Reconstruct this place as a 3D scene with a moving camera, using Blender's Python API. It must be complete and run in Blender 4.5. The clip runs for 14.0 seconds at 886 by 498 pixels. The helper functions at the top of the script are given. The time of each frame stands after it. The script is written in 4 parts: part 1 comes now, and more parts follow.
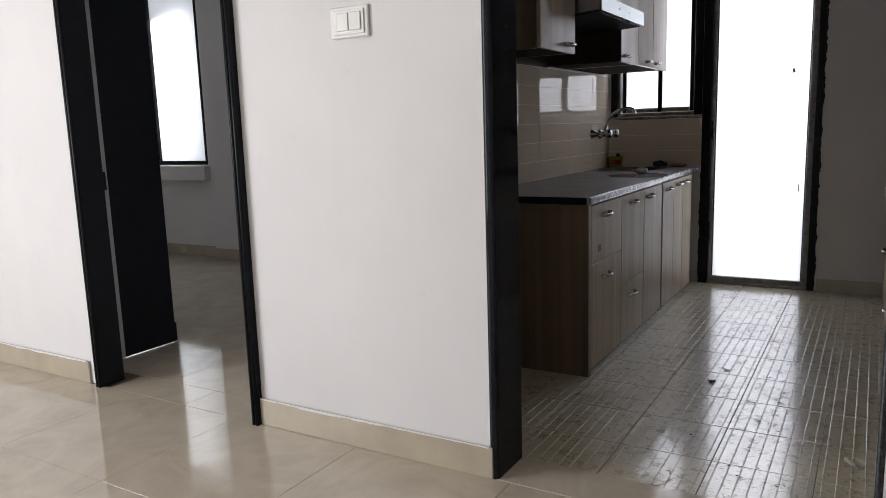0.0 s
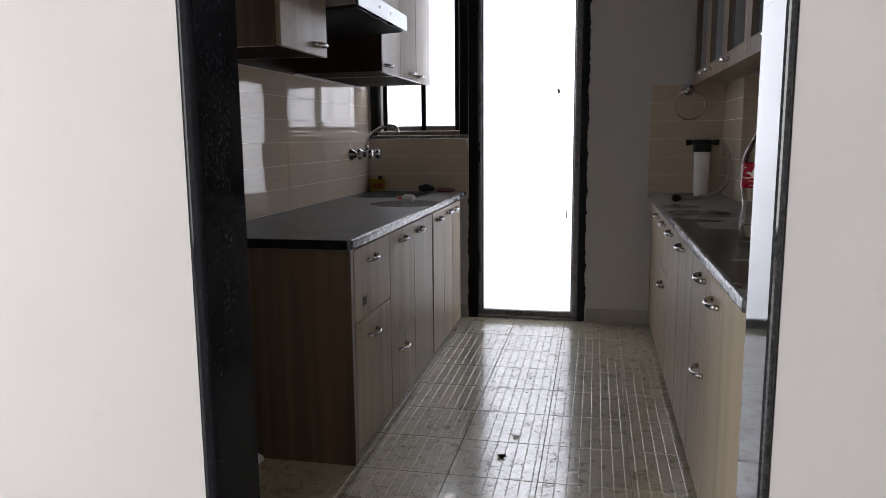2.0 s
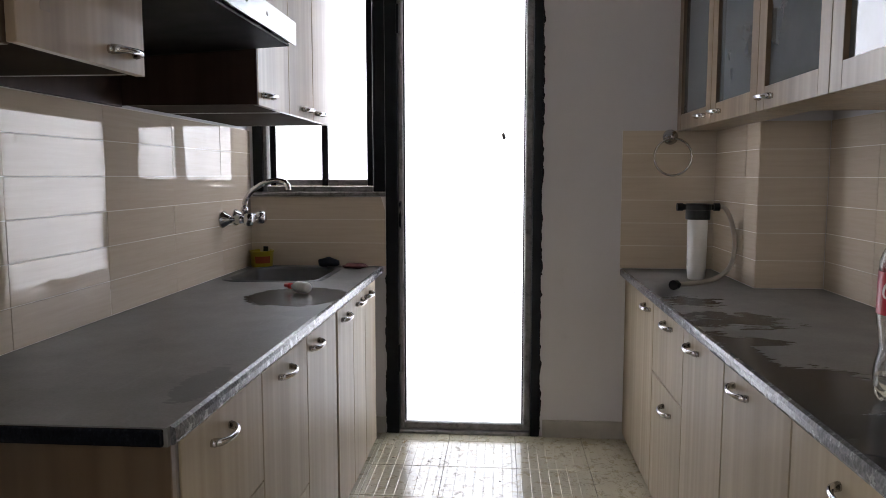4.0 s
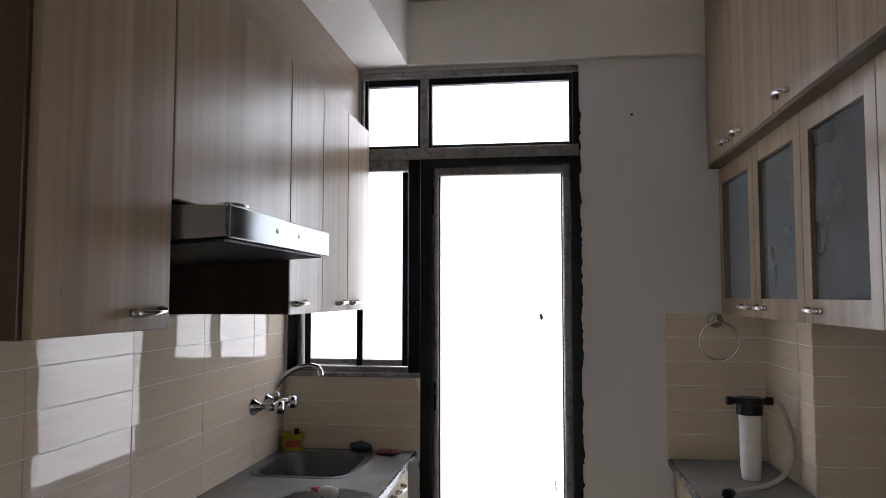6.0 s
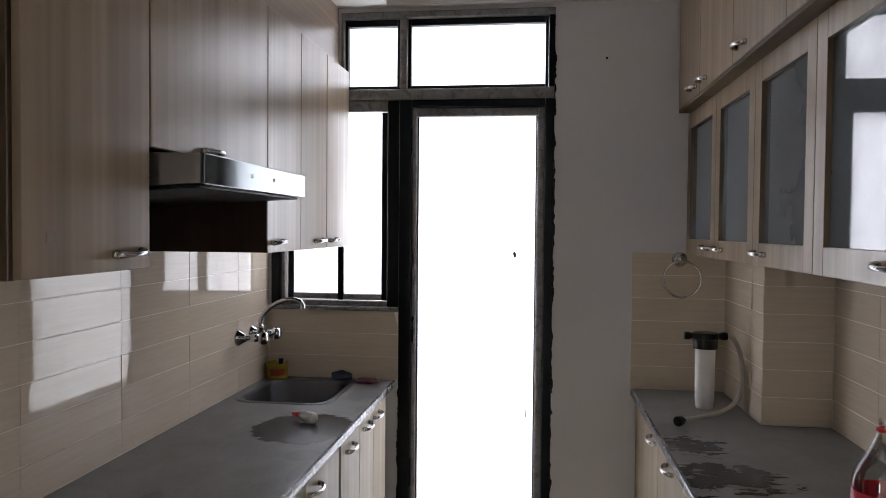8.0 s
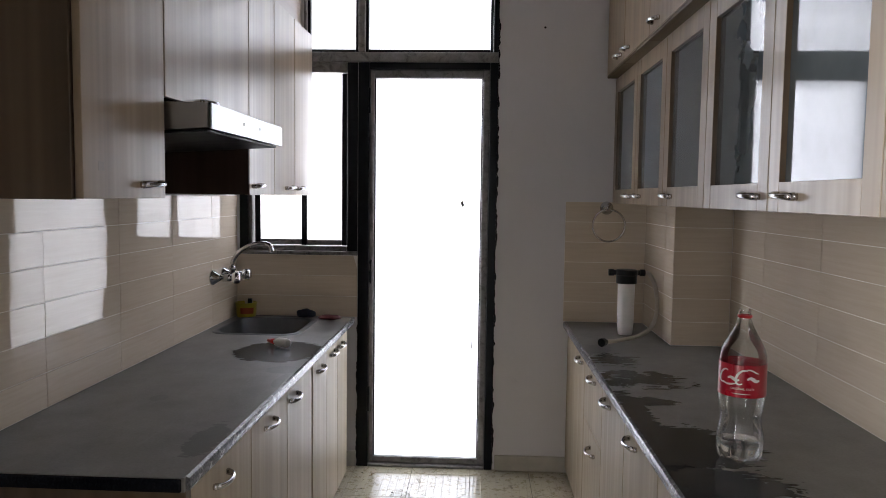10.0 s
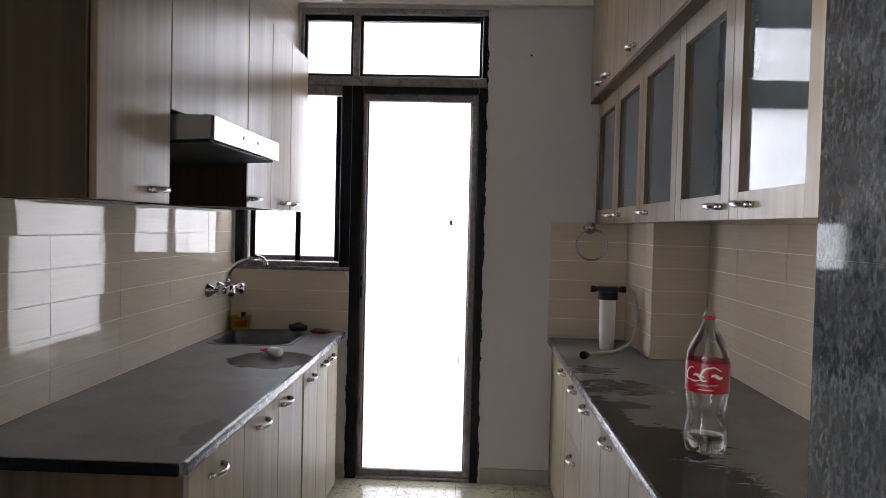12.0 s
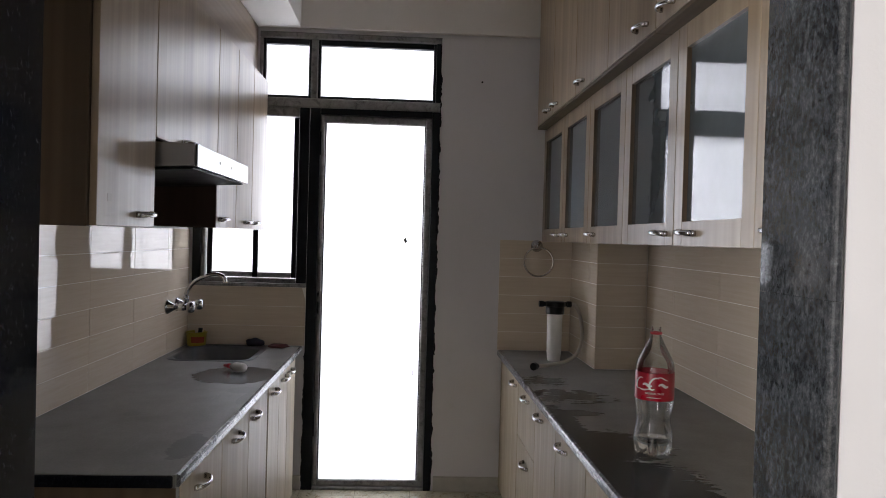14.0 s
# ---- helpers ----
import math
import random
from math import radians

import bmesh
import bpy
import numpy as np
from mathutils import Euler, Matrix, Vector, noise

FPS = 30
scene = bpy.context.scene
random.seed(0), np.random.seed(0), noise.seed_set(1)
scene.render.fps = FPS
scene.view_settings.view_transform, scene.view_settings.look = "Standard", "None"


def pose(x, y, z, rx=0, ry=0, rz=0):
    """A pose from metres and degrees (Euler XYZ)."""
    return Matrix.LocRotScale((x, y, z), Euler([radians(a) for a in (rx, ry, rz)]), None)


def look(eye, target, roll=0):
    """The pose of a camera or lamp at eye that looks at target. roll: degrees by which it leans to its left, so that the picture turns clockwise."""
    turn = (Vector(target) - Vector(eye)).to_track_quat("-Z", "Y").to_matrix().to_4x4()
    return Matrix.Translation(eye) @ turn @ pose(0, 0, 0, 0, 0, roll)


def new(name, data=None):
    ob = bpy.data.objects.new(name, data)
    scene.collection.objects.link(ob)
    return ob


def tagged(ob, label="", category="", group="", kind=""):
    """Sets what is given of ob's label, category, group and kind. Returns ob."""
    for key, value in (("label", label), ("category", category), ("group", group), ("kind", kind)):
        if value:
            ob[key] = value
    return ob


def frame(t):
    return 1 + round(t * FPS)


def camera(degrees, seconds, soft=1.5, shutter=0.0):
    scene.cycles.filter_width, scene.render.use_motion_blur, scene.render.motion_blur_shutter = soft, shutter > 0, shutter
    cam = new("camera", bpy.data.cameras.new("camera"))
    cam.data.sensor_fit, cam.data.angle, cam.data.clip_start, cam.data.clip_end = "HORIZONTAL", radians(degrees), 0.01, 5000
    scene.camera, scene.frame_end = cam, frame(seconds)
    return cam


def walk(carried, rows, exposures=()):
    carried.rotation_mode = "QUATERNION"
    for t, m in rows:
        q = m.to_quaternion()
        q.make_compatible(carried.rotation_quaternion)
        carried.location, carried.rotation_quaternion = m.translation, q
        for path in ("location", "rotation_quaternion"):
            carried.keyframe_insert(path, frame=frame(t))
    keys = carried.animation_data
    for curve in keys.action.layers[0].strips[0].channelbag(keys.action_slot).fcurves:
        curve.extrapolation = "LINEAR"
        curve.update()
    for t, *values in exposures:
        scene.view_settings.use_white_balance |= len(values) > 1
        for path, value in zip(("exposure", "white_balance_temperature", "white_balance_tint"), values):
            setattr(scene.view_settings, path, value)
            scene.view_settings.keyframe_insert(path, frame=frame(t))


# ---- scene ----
cam = camera(62.5, 14.0, soft=0.9)
PATH = [
    (0, (0.932, -5.198, 1.106), (-0.074, -3.5, 0.781), -1.8),
    (0.5, (0.915, -5.168, 1.099), (0.158, -3.35, 0.751), -1.2),
    (1, (0.881, -5.054, 1.092), (0.243, -3.194, 0.727), -0.9),
    (1.5, (0.803, -4.806, 1.119), (0.267, -2.91, 0.776), -0.9),
    (2, (0.691, -4.512, 1.136), (0.286, -2.577, 0.832), -0.5),
    (2.1, (0.67, -4.448, 1.154), (0.287, -2.509, 0.849), -0.4),
    (2.2, (0.634, -4.379, 1.151), (0.292, -2.43, 0.859), -0.4),
    (4.3, (0.454, -3.325, 1.239), (0.296, -1.338, 1.079), -0.0),
    (4.5, (0.471, -3.307, 1.254), (0.292, -1.318, 1.137), -0.1),
    (5, (0.469, -3.287, 1.36), (0.261, -1.298, 1.344), -0.2),
    (5.5, (0.474, -3.291, 1.454), (0.227, -1.308, 1.535), -0.2),
    (6, (0.478, -3.307, 1.492), (0.204, -1.33, 1.621), 0.0),
    (6.5, (0.513, -3.314, 1.507), (0.209, -1.339, 1.59), 0.2),
    (7, (0.521, -3.326, 1.507), (0.215, -1.349, 1.537), 0.3),
    (7.5, (0.534, -3.35, 1.507), (0.252, -1.37, 1.49), 0.5),
    (8, (0.569, -3.418, 1.519), (0.312, -1.435, 1.463), 0.5),
    (8.5, (0.542, -3.554, 1.497), (0.354, -1.565, 1.405), 0.6),
    (9, (0.557, -3.64, 1.467), (0.408, -1.65, 1.34), 0.6),
    (9.2, (0.556, -3.682, 1.471), (0.43, -1.692, 1.324), 0.7),
    (11.5, (0.549, -3.91, 1.37), (0.466, -1.915, 1.246), 0.9),
    (12, (0.575, -3.941, 1.382), (0.498, -1.943, 1.319), 1.4),
    (12.5, (0.54, -3.982, 1.405), (0.503, -1.982, 1.395), 1.3),
    (13, (0.502, -4.016, 1.422), (0.501, -2.016, 1.431), 1.6),
    (13.5, (0.46, -4.076, 1.427), (0.52, -2.077, 1.43), 1.5),
    (14, (0.462, -4.107, 1.418), (0.566, -2.11, 1.389), 1.6),
]
EXPOSURES = [(0.0, -0.80), (1.0, -0.68), (2.2, -0.50), (4.3, 0.34), (5.5, 0.18), (8.0, 0.15), (9.2, 0.15), (11.5, 0.23), (12.5, 0.14), (14.0, -0.08)]
walk(cam, [(t, look(eye, target, roll)) for t, eye, target, roll in PATH], EXPOSURES)

# ---- world and light ----
world = bpy.data.worlds.new("sky")
scene.world = world
world.use_nodes = True
sky = world.node_tree.nodes.new("ShaderNodeTexSky")
sky.sky_type, sky.sun_disc = "NISHITA", False
sky.sun_elevation, sky.sun_rotation = radians(40), radians(30)
world.node_tree.links.new(sky.outputs["Color"], world.node_tree.nodes["Background"].inputs["Color"])
world.node_tree.nodes["Background"].inputs["Strength"].default_value = 0.10


def area_lamp(name, eye, target, w, h, watts, color):
    data = bpy.data.lights.new(name, "AREA")
    data.shape, data.size, data.size_y, data.energy, data.color = "RECTANGLE", w, h, watts, color
    ob = new(name, data)
    ob.matrix_world = look(eye, target)
    return ob


# daylight that falls on the frosted balcony door and window, and daylight in the other rooms' openings
area_lamp("balcony_daylight", (0.0, 1.7, 1.75), (0.0, 0.0, 1.45), 3.4, 2.6, 360, (0.940, 0.936, 1.0))
area_lamp("living_daylight", (-4.06, -6.6, 1.35), (0.0, -5.6, 1.2), 2.3, 2.2, 285, (0.980, 0.978, 1.0))
area_lamp("bedroom_daylight", (-5.1, -0.42, 1.55), (-4.3, -3.0, 1.0), 1.3, 1.3, 26, (0.97, 0.985, 1.0))

# ---- materials ----


class Nodes:
    """A small builder for node materials."""

    def __init__(self, name):
        self.mat = bpy.data.materials.new(name)
        self.mat.use_nodes = True
        self.t = self.mat.node_tree
        self.bsdf = self.t.nodes["Principled BSDF"]
        self.out = self.t.nodes["Material Output"]

    def put(self, socket, value):
        if hasattr(value, "links"):
            self.t.links.new(value, socket)
        else:
            socket.default_value = value

    def coords(self, scale=(1, 1, 1), kind="Object", shift=False):
        tc = self.t.nodes.new("ShaderNodeTexCoord")
        mp = self.t.nodes.new("ShaderNodeMapping")
        mp.inputs["Scale"].default_value = scale
        self.t.links.new(tc.outputs[kind], mp.inputs["Vector"])
        if shift:
            info = self.t.nodes.new("ShaderNodeObjectInfo")
            self.t.links.new(self.math("MULTIPLY", info.outputs["Random"], 37.0), mp.inputs["Location"])
        return mp.outputs["Vector"]

    def place(self):
        return self.t.nodes.new("ShaderNodeNewGeometry").outputs["Position"]

    def noise(self, vec, scale, detail=4.0, rough=0.55, dist=0.0):
        n = self.t.nodes.new("ShaderNodeTexNoise")
        self.put(n.inputs["Vector"], vec)
        n.inputs["Scale"].default_value, n.inputs["Detail"].default_value = scale, detail
        n.inputs["Roughness"].default_value, n.inputs["Distortion"].default_value = rough, dist
        return n.outputs["Fac"]

    def ramp(self, fac, *stops):
        r = self.t.nodes.new("ShaderNodeValToRGB")
        el = r.color_ramp.elements
        while len(el) < len(stops):
            el.new(0.5)
        for e, (p, c) in zip(el, stops):
            e.position, e.color = p, (*c, 1) if isinstance(c, tuple) else (c, c, c, 1)
        self.put(r.inputs["Fac"], fac)
        return r.outputs["Color"]

    def mix(self, fac, a, b, kind="MIX"):
        m = self.t.nodes.new("ShaderNodeMix")
        m.data_type, m.blend_type = "RGBA", kind
        self.put(m.inputs[0], fac)
        for s, v in ((m.inputs[6], a), (m.inputs[7], b)):
            self.put(s, (*v, 1) if isinstance(v, tuple) else v)
        return m.outputs[2]

    def math(self, op, a, b=0.0, c=None):
        m = self.t.nodes.new("ShaderNodeMath")
        m.operation = op
        self.put(m.inputs[0], a)
        self.put(m.inputs[1], b)
        if c is not None:
            self.put(m.inputs[2], c)
        return m.outputs[0]

    def xyz(self, vec):
        s = self.t.nodes.new("ShaderNodeSeparateXYZ")
        self.put(s.inputs[0], vec)
        return s.outputs

    def bump(self, height, strength, distance=0.002):
        b = self.t.nodes.new("ShaderNodeBump")
        b.inputs["Strength"].default_value, b.inputs["Distance"].default_value = strength, distance
        self.put(b.inputs["Height"], height)
        self.t.links.new(b.outputs["Normal"], self.bsdf.inputs["Normal"])

    def done(self, color, rough, metal=0.0, spec=0.5):
        self.put(self.bsdf.inputs["Base Color"], (*color, 1) if isinstance(color, tuple) else color)
        self.put(self.bsdf.inputs["Roughness"], rough)
        self.put(self.bsdf.inputs["Metallic"], metal)
        self.put(self.bsdf.inputs["Specular IOR Level"], spec)
        return self.mat


def plain(name, color, rough=0.5, metal=0.0, vary=0.12, scale=9.0, bump=0.05, spec=0.5):
    """A single-coloured surface with mottling and fine relief."""
    n = Nodes(name)
    v = n.coords(shift=True)
    a = n.noise(v, scale, 5)
    dark = tuple(c * (1 - vary) for c in color)
    light = tuple(min(1, c * (1 + vary)) for c in color)
    col = n.ramp(a, (0.3, dark), (0.7, light))
    if bump:
        n.bump(n.noise(v, scale * 18, 3), bump, 0.001)
    r = n.ramp(n.noise(v, scale * 0.6, 3), (0.3, max(0.02, rough - 0.06)), (0.7, min(1, rough + 0.06)))
    return n.done(col, r, metal, spec)


def paint(name, color, scale=1.3):
    """Emulsion on plaster: faint roller texture, smudges and a few scuffs."""
    n = Nodes(name)
    v = n.place()
    big = n.noise(v, scale, 4)
    col = n.ramp(big, (0.3, tuple(c * 0.93 for c in color)), (0.7, color))
    roll = n.noise(n.coords((9.0, 9.0, 1.6)), 1.0, 5, 0.6, 0.4)
    col = n.mix(n.math("MULTIPLY", n.ramp(roll, (0.45, 0.0), (0.75, 1.0)), 0.10), col, tuple(c * 0.80 for c in color))
    scuff = n.ramp(n.noise(v, 7.5, 6, 0.7), (0.64, 0.0), (0.78, 1.0))
    col = n.mix(n.math("MULTIPLY", scuff, 0.16), col, (0.35, 0.33, 0.30))
    n.bump(n.math("ADD", n.noise(v, 210, 3), n.math("MULTIPLY", n.noise(v, 14, 4), 2.2)), 0.13, 0.002)
    return n.done(col, 0.62, spec=0.35)


def wood(name, light, mid, dark, scale=(24, 24, 0.30), rough=0.34, spec=0.5, soft=0.35):
    """Laminate with a streaky grain at three widths; soft: how far the dark streaks fade into the ground."""
    n = Nodes(name)
    dark = tuple(d + (m - d) * soft for d, m in zip(dark, mid))
    v = n.coords(scale, shift=True)
    v2 = n.coords((scale[0] * 0.30, scale[1] * 0.30, scale[2] * 0.9), shift=True)
    v3 = n.coords((scale[0] * 0.085, scale[1] * 0.085, scale[2] * 0.6), shift=True)
    fine = n.noise(v, 1.5, 1.5, 0.5)
    broad = n.noise(v2, 1.5, 2, 0.5, 0.2)
    band = n.noise(v3, 1.2, 3, 0.5, 0.3)
    f = n.math("ADD", n.math("MULTIPLY", fine, 0.36), n.math("MULTIPLY", broad, 0.38))
    f = n.math("ADD", f, n.math("MULTIPLY", band, 0.27))
    col = n.ramp(f, (0.40, dark), (0.52, mid), (0.67, light))
    smudge = n.noise(n.place(), 5.0, 5, 0.65)
    col = n.mix(n.math("MULTIPLY", n.ramp(smudge, (0.5, 0.0), (0.9, 1.0)), 0.14), col, (0.10, 0.09, 0.08))
    r = n.ramp(band, (0.3, rough - 0.02), (0.7, rough + 0.03))
    return n.done(col, r, spec=spec)


def patch(n, p, cx, cy, rx, ry, wob, amount, depth):
    """A mask that reaches depth inside an irregular patch on a worktop."""
    dx = n.math("DIVIDE", n.math("SUBTRACT", p[0], cx), rx)
    dy = n.math("DIVIDE", n.math("SUBTRACT", p[1], cy), ry)
    d = n.math("ADD", n.math("MULTIPLY", dx, dx), n.math("MULTIPLY", dy, dy))
    d = n.math("ADD", d, n.math("MULTIPLY", n.math("SUBTRACT", wob, 0.5), amount * 4))
    edge = n.math("MINIMUM", 1.0, n.math("MAXIMUM", 0.0, n.math("MULTIPLY", n.math("SUBTRACT", 1.0, d), 9.0)))
    return n.math("MULTIPLY", edge, depth)


def dusty_granite(name, patches, tone=1.0):
    """Dark polished granite under builder's dust, wiped clean in places."""
    n = Nodes(name)
    v = n.place()
    p = n.xyz(v)
    speck = n.noise(v, 260, 3, 0.7)
    stone = n.ramp(speck, (0.35, (0.010, 0.011, 0.013)), (0.62, (0.024, 0.025, 0.028)), (0.78, (0.08, 0.08, 0.08)))
    dust = n.ramp(n.noise(v, 6.5, 6, 0.6), (0.3, (0.160 * tone, 0.155 * tone, 0.146 * tone)), (0.7, (0.238 * tone, 0.230 * tone, 0.217 * tone)))
    dust = n.mix(0.25, dust, n.ramp(n.noise(v, 130, 3), (0.3, 0.10), (0.7, 0.22)))
    streak = n.ramp(n.noise(n.coords((30.0, 5.0, 1.0)), 1.0, 5, 0.7, 0.8), (0.55, 0.0), (0.75, 1.0))
    dust = n.mix(n.math("MULTIPLY", streak, 0.16), dust, (0.33, 0.33, 0.33))
    fingers = n.noise(n.coords((3.4, 9.0, 1.0)), 2.6, 5, 0.60, 1.4)
    clouds = n.noise(v, 9.0, 5, 0.6, 0.4)
    wob = n.math("ADD", n.math("MULTIPLY", fingers, 0.72), n.math("MULTIPLY", clouds, 0.28))
    mask = None
    for row in patches:
        m = patch(n, p, *row[:4], wob, *row[4:])
        mask = m if mask is None else n.math("MAXIMUM", mask, m)
    keep = n.math("SUBTRACT", 1.0, mask)
    col = n.mix(keep, stone, dust)
    r = n.math("ADD", 0.22, n.math("MULTIPLY", keep, 0.24))
    n.bump(n.noise(v, 320, 2), 0.04, 0.0005)
    return n.done(col, r, spec=n.math("ADD", 0.15, n.math("MULTIPLY", keep, 0.09)))


def granite(name, dark, mid, light, rough=0.10, spec=0.5, grain=170, dull=0.25):
    n = Nodes(name)
    v = n.place()
    mp = n.t.nodes.new("ShaderNodeMapping")
    mp.inputs["Scale"].default_value = (1.0, 1.0, 0.62)
    n.t.links.new(v, mp.inputs["Vector"])
    a = n.noise(mp.outputs["Vector"], grain, 5, 0.75, 0.2)
    b = n.noise(v, 22, 4, 0.6)
    col = n.ramp(n.math("ADD", n.math("MULTIPLY", a, 0.75), n.math("MULTIPLY", b, 0.25)),
                 (0.38, dark), (0.52, mid), (0.66, light))
    chip = n.ramp(n.noise(v, 41, 2, 0.4), (0.79, 0.0), (0.81, 1.0))
    col = n.mix(n.math("MULTIPLY", chip, 0.05), col, (0.5, 0.5, 0.48))
    r = n.ramp(n.noise(v, 30, 6, 0.75), (0.52, rough), (0.72, rough + dull))
    n.bump(a, 0.03, 0.0005)
    return n.done(col, r, spec=spec)


def wall_tile(name):
    """Glazed cream wall tile with a faint horizontal vein."""
    n = Nodes(name)
    v = n.coords((3, 3, 60), "Object", shift=True)
    f = n.noise(v, 1.4, 5, 0.6, 0.5)
    col = n.ramp(f, (0.3, (0.60, 0.51, 0.40)), (0.7, (0.66, 0.575, 0.465)))
    info = n.t.nodes.new("ShaderNodeObjectInfo")
    col = n.mix(n.math("MULTIPLY", info.outputs["Random"], 0.10), col, (0.40, 0.33, 0.25))
    smear = n.ramp(n.noise(n.place(), 9, 6, 0.7, 1.0), (0.56, 0.0), (0.75, 1.0))
    r = n.math("ADD", 0.012, n.math("MULTIPLY", smear, 0.05))
    n.bump(n.noise(n.place(), 9, 2), 0.045, 0.004)
    n.bsdf.inputs["Specular Tint"].default_value = (1.0, 0.965, 0.89, 1.0)
    return n.done(col, r, spec=0.55)


def floor_tile_embossed(name):
    """Dirty anti-slip floor tile with fine cross lines."""
    n = Nodes(name)
    v = n.place()
    p = n.xyz(v)
    w = n.math("ABSOLUTE", n.math("SUBTRACT", n.math("FRACT", n.math("DIVIDE", p[1], 0.019)), 0.5))
    lines = n.math("MULTIPLY", n.math("SMOOTH_MIN", 1.0, n.math("MULTIPLY", n.math("MAXIMUM", 0.0, n.math("SUBTRACT", 0.05, w)), 42.0), 0.2), 0.19)
    worn = n.ramp(n.noise(v, 5.0, 5, 0.6), (0.30, 0.45), (0.58, 1.0))
    col = n.ramp(n.noise(v, 3.0, 5), (0.3, (0.42, 0.375, 0.262)), (0.7, (0.54, 0.486, 0.345)))
    dirt = n.ramp(n.noise(v, 16, 8, 0.80, 1.5), (0.545, 0.0), (0.60, 1.0))
    specks = n.ramp(n.noise(v, 75, 3, 0.5), (0.71, 0.0), (0.75, 1.0))
    col = n.mix(n.math("MULTIPLY", dirt, 0.62), col, (0.06, 0.050, 0.040))
    col = n.mix(n.math("MULTIPLY", specks, 0.5), col, (0.06, 0.05, 0.04))
    r = n.math("ADD", 0.24, n.math("ADD", n.math("MULTIPLY", dirt, 0.26), n.math("MULTIPLY", n.noise(v, 22, 5, 0.7), 0.08)))
    h = n.math("ADD", n.math("MULTIPLY", lines, worn), n.math("MULTIPLY", n.noise(v, 28, 4), 0.06))
    n.bump(h, 1.0, 0.0050)
    clean = n.math("SUBTRACT", 1.0, dirt)
    n.put(n.bsdf.inputs["Coat Weight"], n.math("MULTIPLY", clean, 0.9))
    n.bsdf.inputs["Coat Roughness"].default_value, n.bsdf.inputs["Coat IOR"].default_value = 0.115, 2.15
    return n.done(col, r, spec=n.math("ADD", 0.15, n.math("MULTIPLY", clean, 0.85)))


def floor_tile_polished(name):
    """Polished cream vitrified tile with cloudy veining."""
    n = Nodes(name)
    v = n.place()
    a = n.noise(v, 3.2, 6, 0.62, 1.5)
    col = n.ramp(a, (0.3, (0.43, 0.375, 0.30)), (0.6, (0.52, 0.465, 0.385)), (0.75, (0.57, 0.52, 0.44)))
    dust = n.ramp(n.noise(v, 12, 6, 0.7), (0.4, 0.0), (0.75, 1.0))
    n.bump(n.noise(v, 3, 2), 0.02, 0.004)
    return n.done(col, n.math("ADD", 0.035, n.math("MULTIPLY", dust, 0.09)), spec=0.5)


def aluminium_worn(name):
    """Taupe powder-coated profile with grey plaster smears."""
    n = Nodes(name)
    v = n.place()
    a = n.noise(v, 24, 7, 0.7, 0.6)
    col = n.ramp(a, (0.36, (0.11, 0.107, 0.108)), (0.46, (0.20, 0.195, 0.195)), (0.72, (0.30, 0.295, 0.295)))
    n.bump(a, 0.12, 0.001)
    return n.done(col, n.ramp(a, (0.4, 0.38), (0.6, 0.62)), spec=0.4)


def frosted(name, tint):
    """Frosted glass: light comes through it, scattered, under a smooth outer face."""
    n = Nodes(name)
    v = n.place()
    tr = n.t.nodes.new("ShaderNodeBsdfTranslucent")
    cloud = n.noise(v, 2.2, 3)
    n.put(tr.inputs["Color"], n.ramp(cloud, (0.3, tuple(c * 0.93 for c in tint)), (0.7, tint)))
    gl = n.t.nodes.new("ShaderNodeBsdfGlossy")
    gl.inputs["Roughness"].default_value = 0.12
    mx = n.t.nodes.new("ShaderNodeMixShader")
    mx.inputs[0].default_value = 0.05
    for s, node in ((1, tr), (2, gl)):
        n.t.links.new(node.outputs[0], mx.inputs[s])
    n.t.links.new(mx.outputs[0], n.out.inputs["Surface"])
    return n.mat


def clear_glass(name, rough=0.0, color=(1, 1, 1), ior=1.45):
    n = Nodes(name)
    n.bsdf.inputs["Transmission Weight"].default_value = 1.0
    n.bsdf.inputs["IOR"].default_value = ior
    return n.done(color, rough)


def clear_shell(name):
    """Thin clear plastic: see-through, with gloss that grows towards the rim."""
    n = Nodes(name)
    tr = n.t.nodes.new("ShaderNodeBsdfTransparent")
    tr.inputs["Color"].default_value = (0.975, 0.98, 0.98, 1)
    gl = n.t.nodes.new("ShaderNodeBsdfGlossy")
    gl.inputs["Roughness"].default_value = 0.05
    fr = n.t.nodes.new("ShaderNodeFresnel")
    fr.inputs["IOR"].default_value = 1.5
    mx = n.t.nodes.new("ShaderNodeMixShader")
    n.t.links.new(n.math("ADD", n.math("MULTIPLY", fr.outputs[0], 0.80), 0.025), mx.inputs[0])
    for s, node in ((1, tr), (2, gl)):
        n.t.links.new(node.outputs[0], mx.inputs[s])
    n.t.links.new(mx.outputs[0], n.out.inputs["Surface"])
    return n.mat


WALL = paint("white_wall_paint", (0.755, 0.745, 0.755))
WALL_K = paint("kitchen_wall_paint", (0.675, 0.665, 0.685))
CEIL = paint("ceiling_paint", (0.76, 0.73, 0.69))
FRONT = wood("ash_laminate", (0.385, 0.295, 0.195), (0.285, 0.212, 0.135), (0.17, 0.122, 0.074), rough=0.29)
CARCASS = wood("brown_laminate", (0.165, 0.112, 0.067), (0.110, 0.074, 0.044), (0.050, 0.034, 0.021), (18, 18, 0.34), soft=0.1)
FRONT_LOW = wood("matt_ash_laminate", (0.47, 0.395, 0.285), (0.375, 0.31, 0.215), (0.25, 0.20, 0.130), rough=0.44, spec=0.22, soft=0.55)
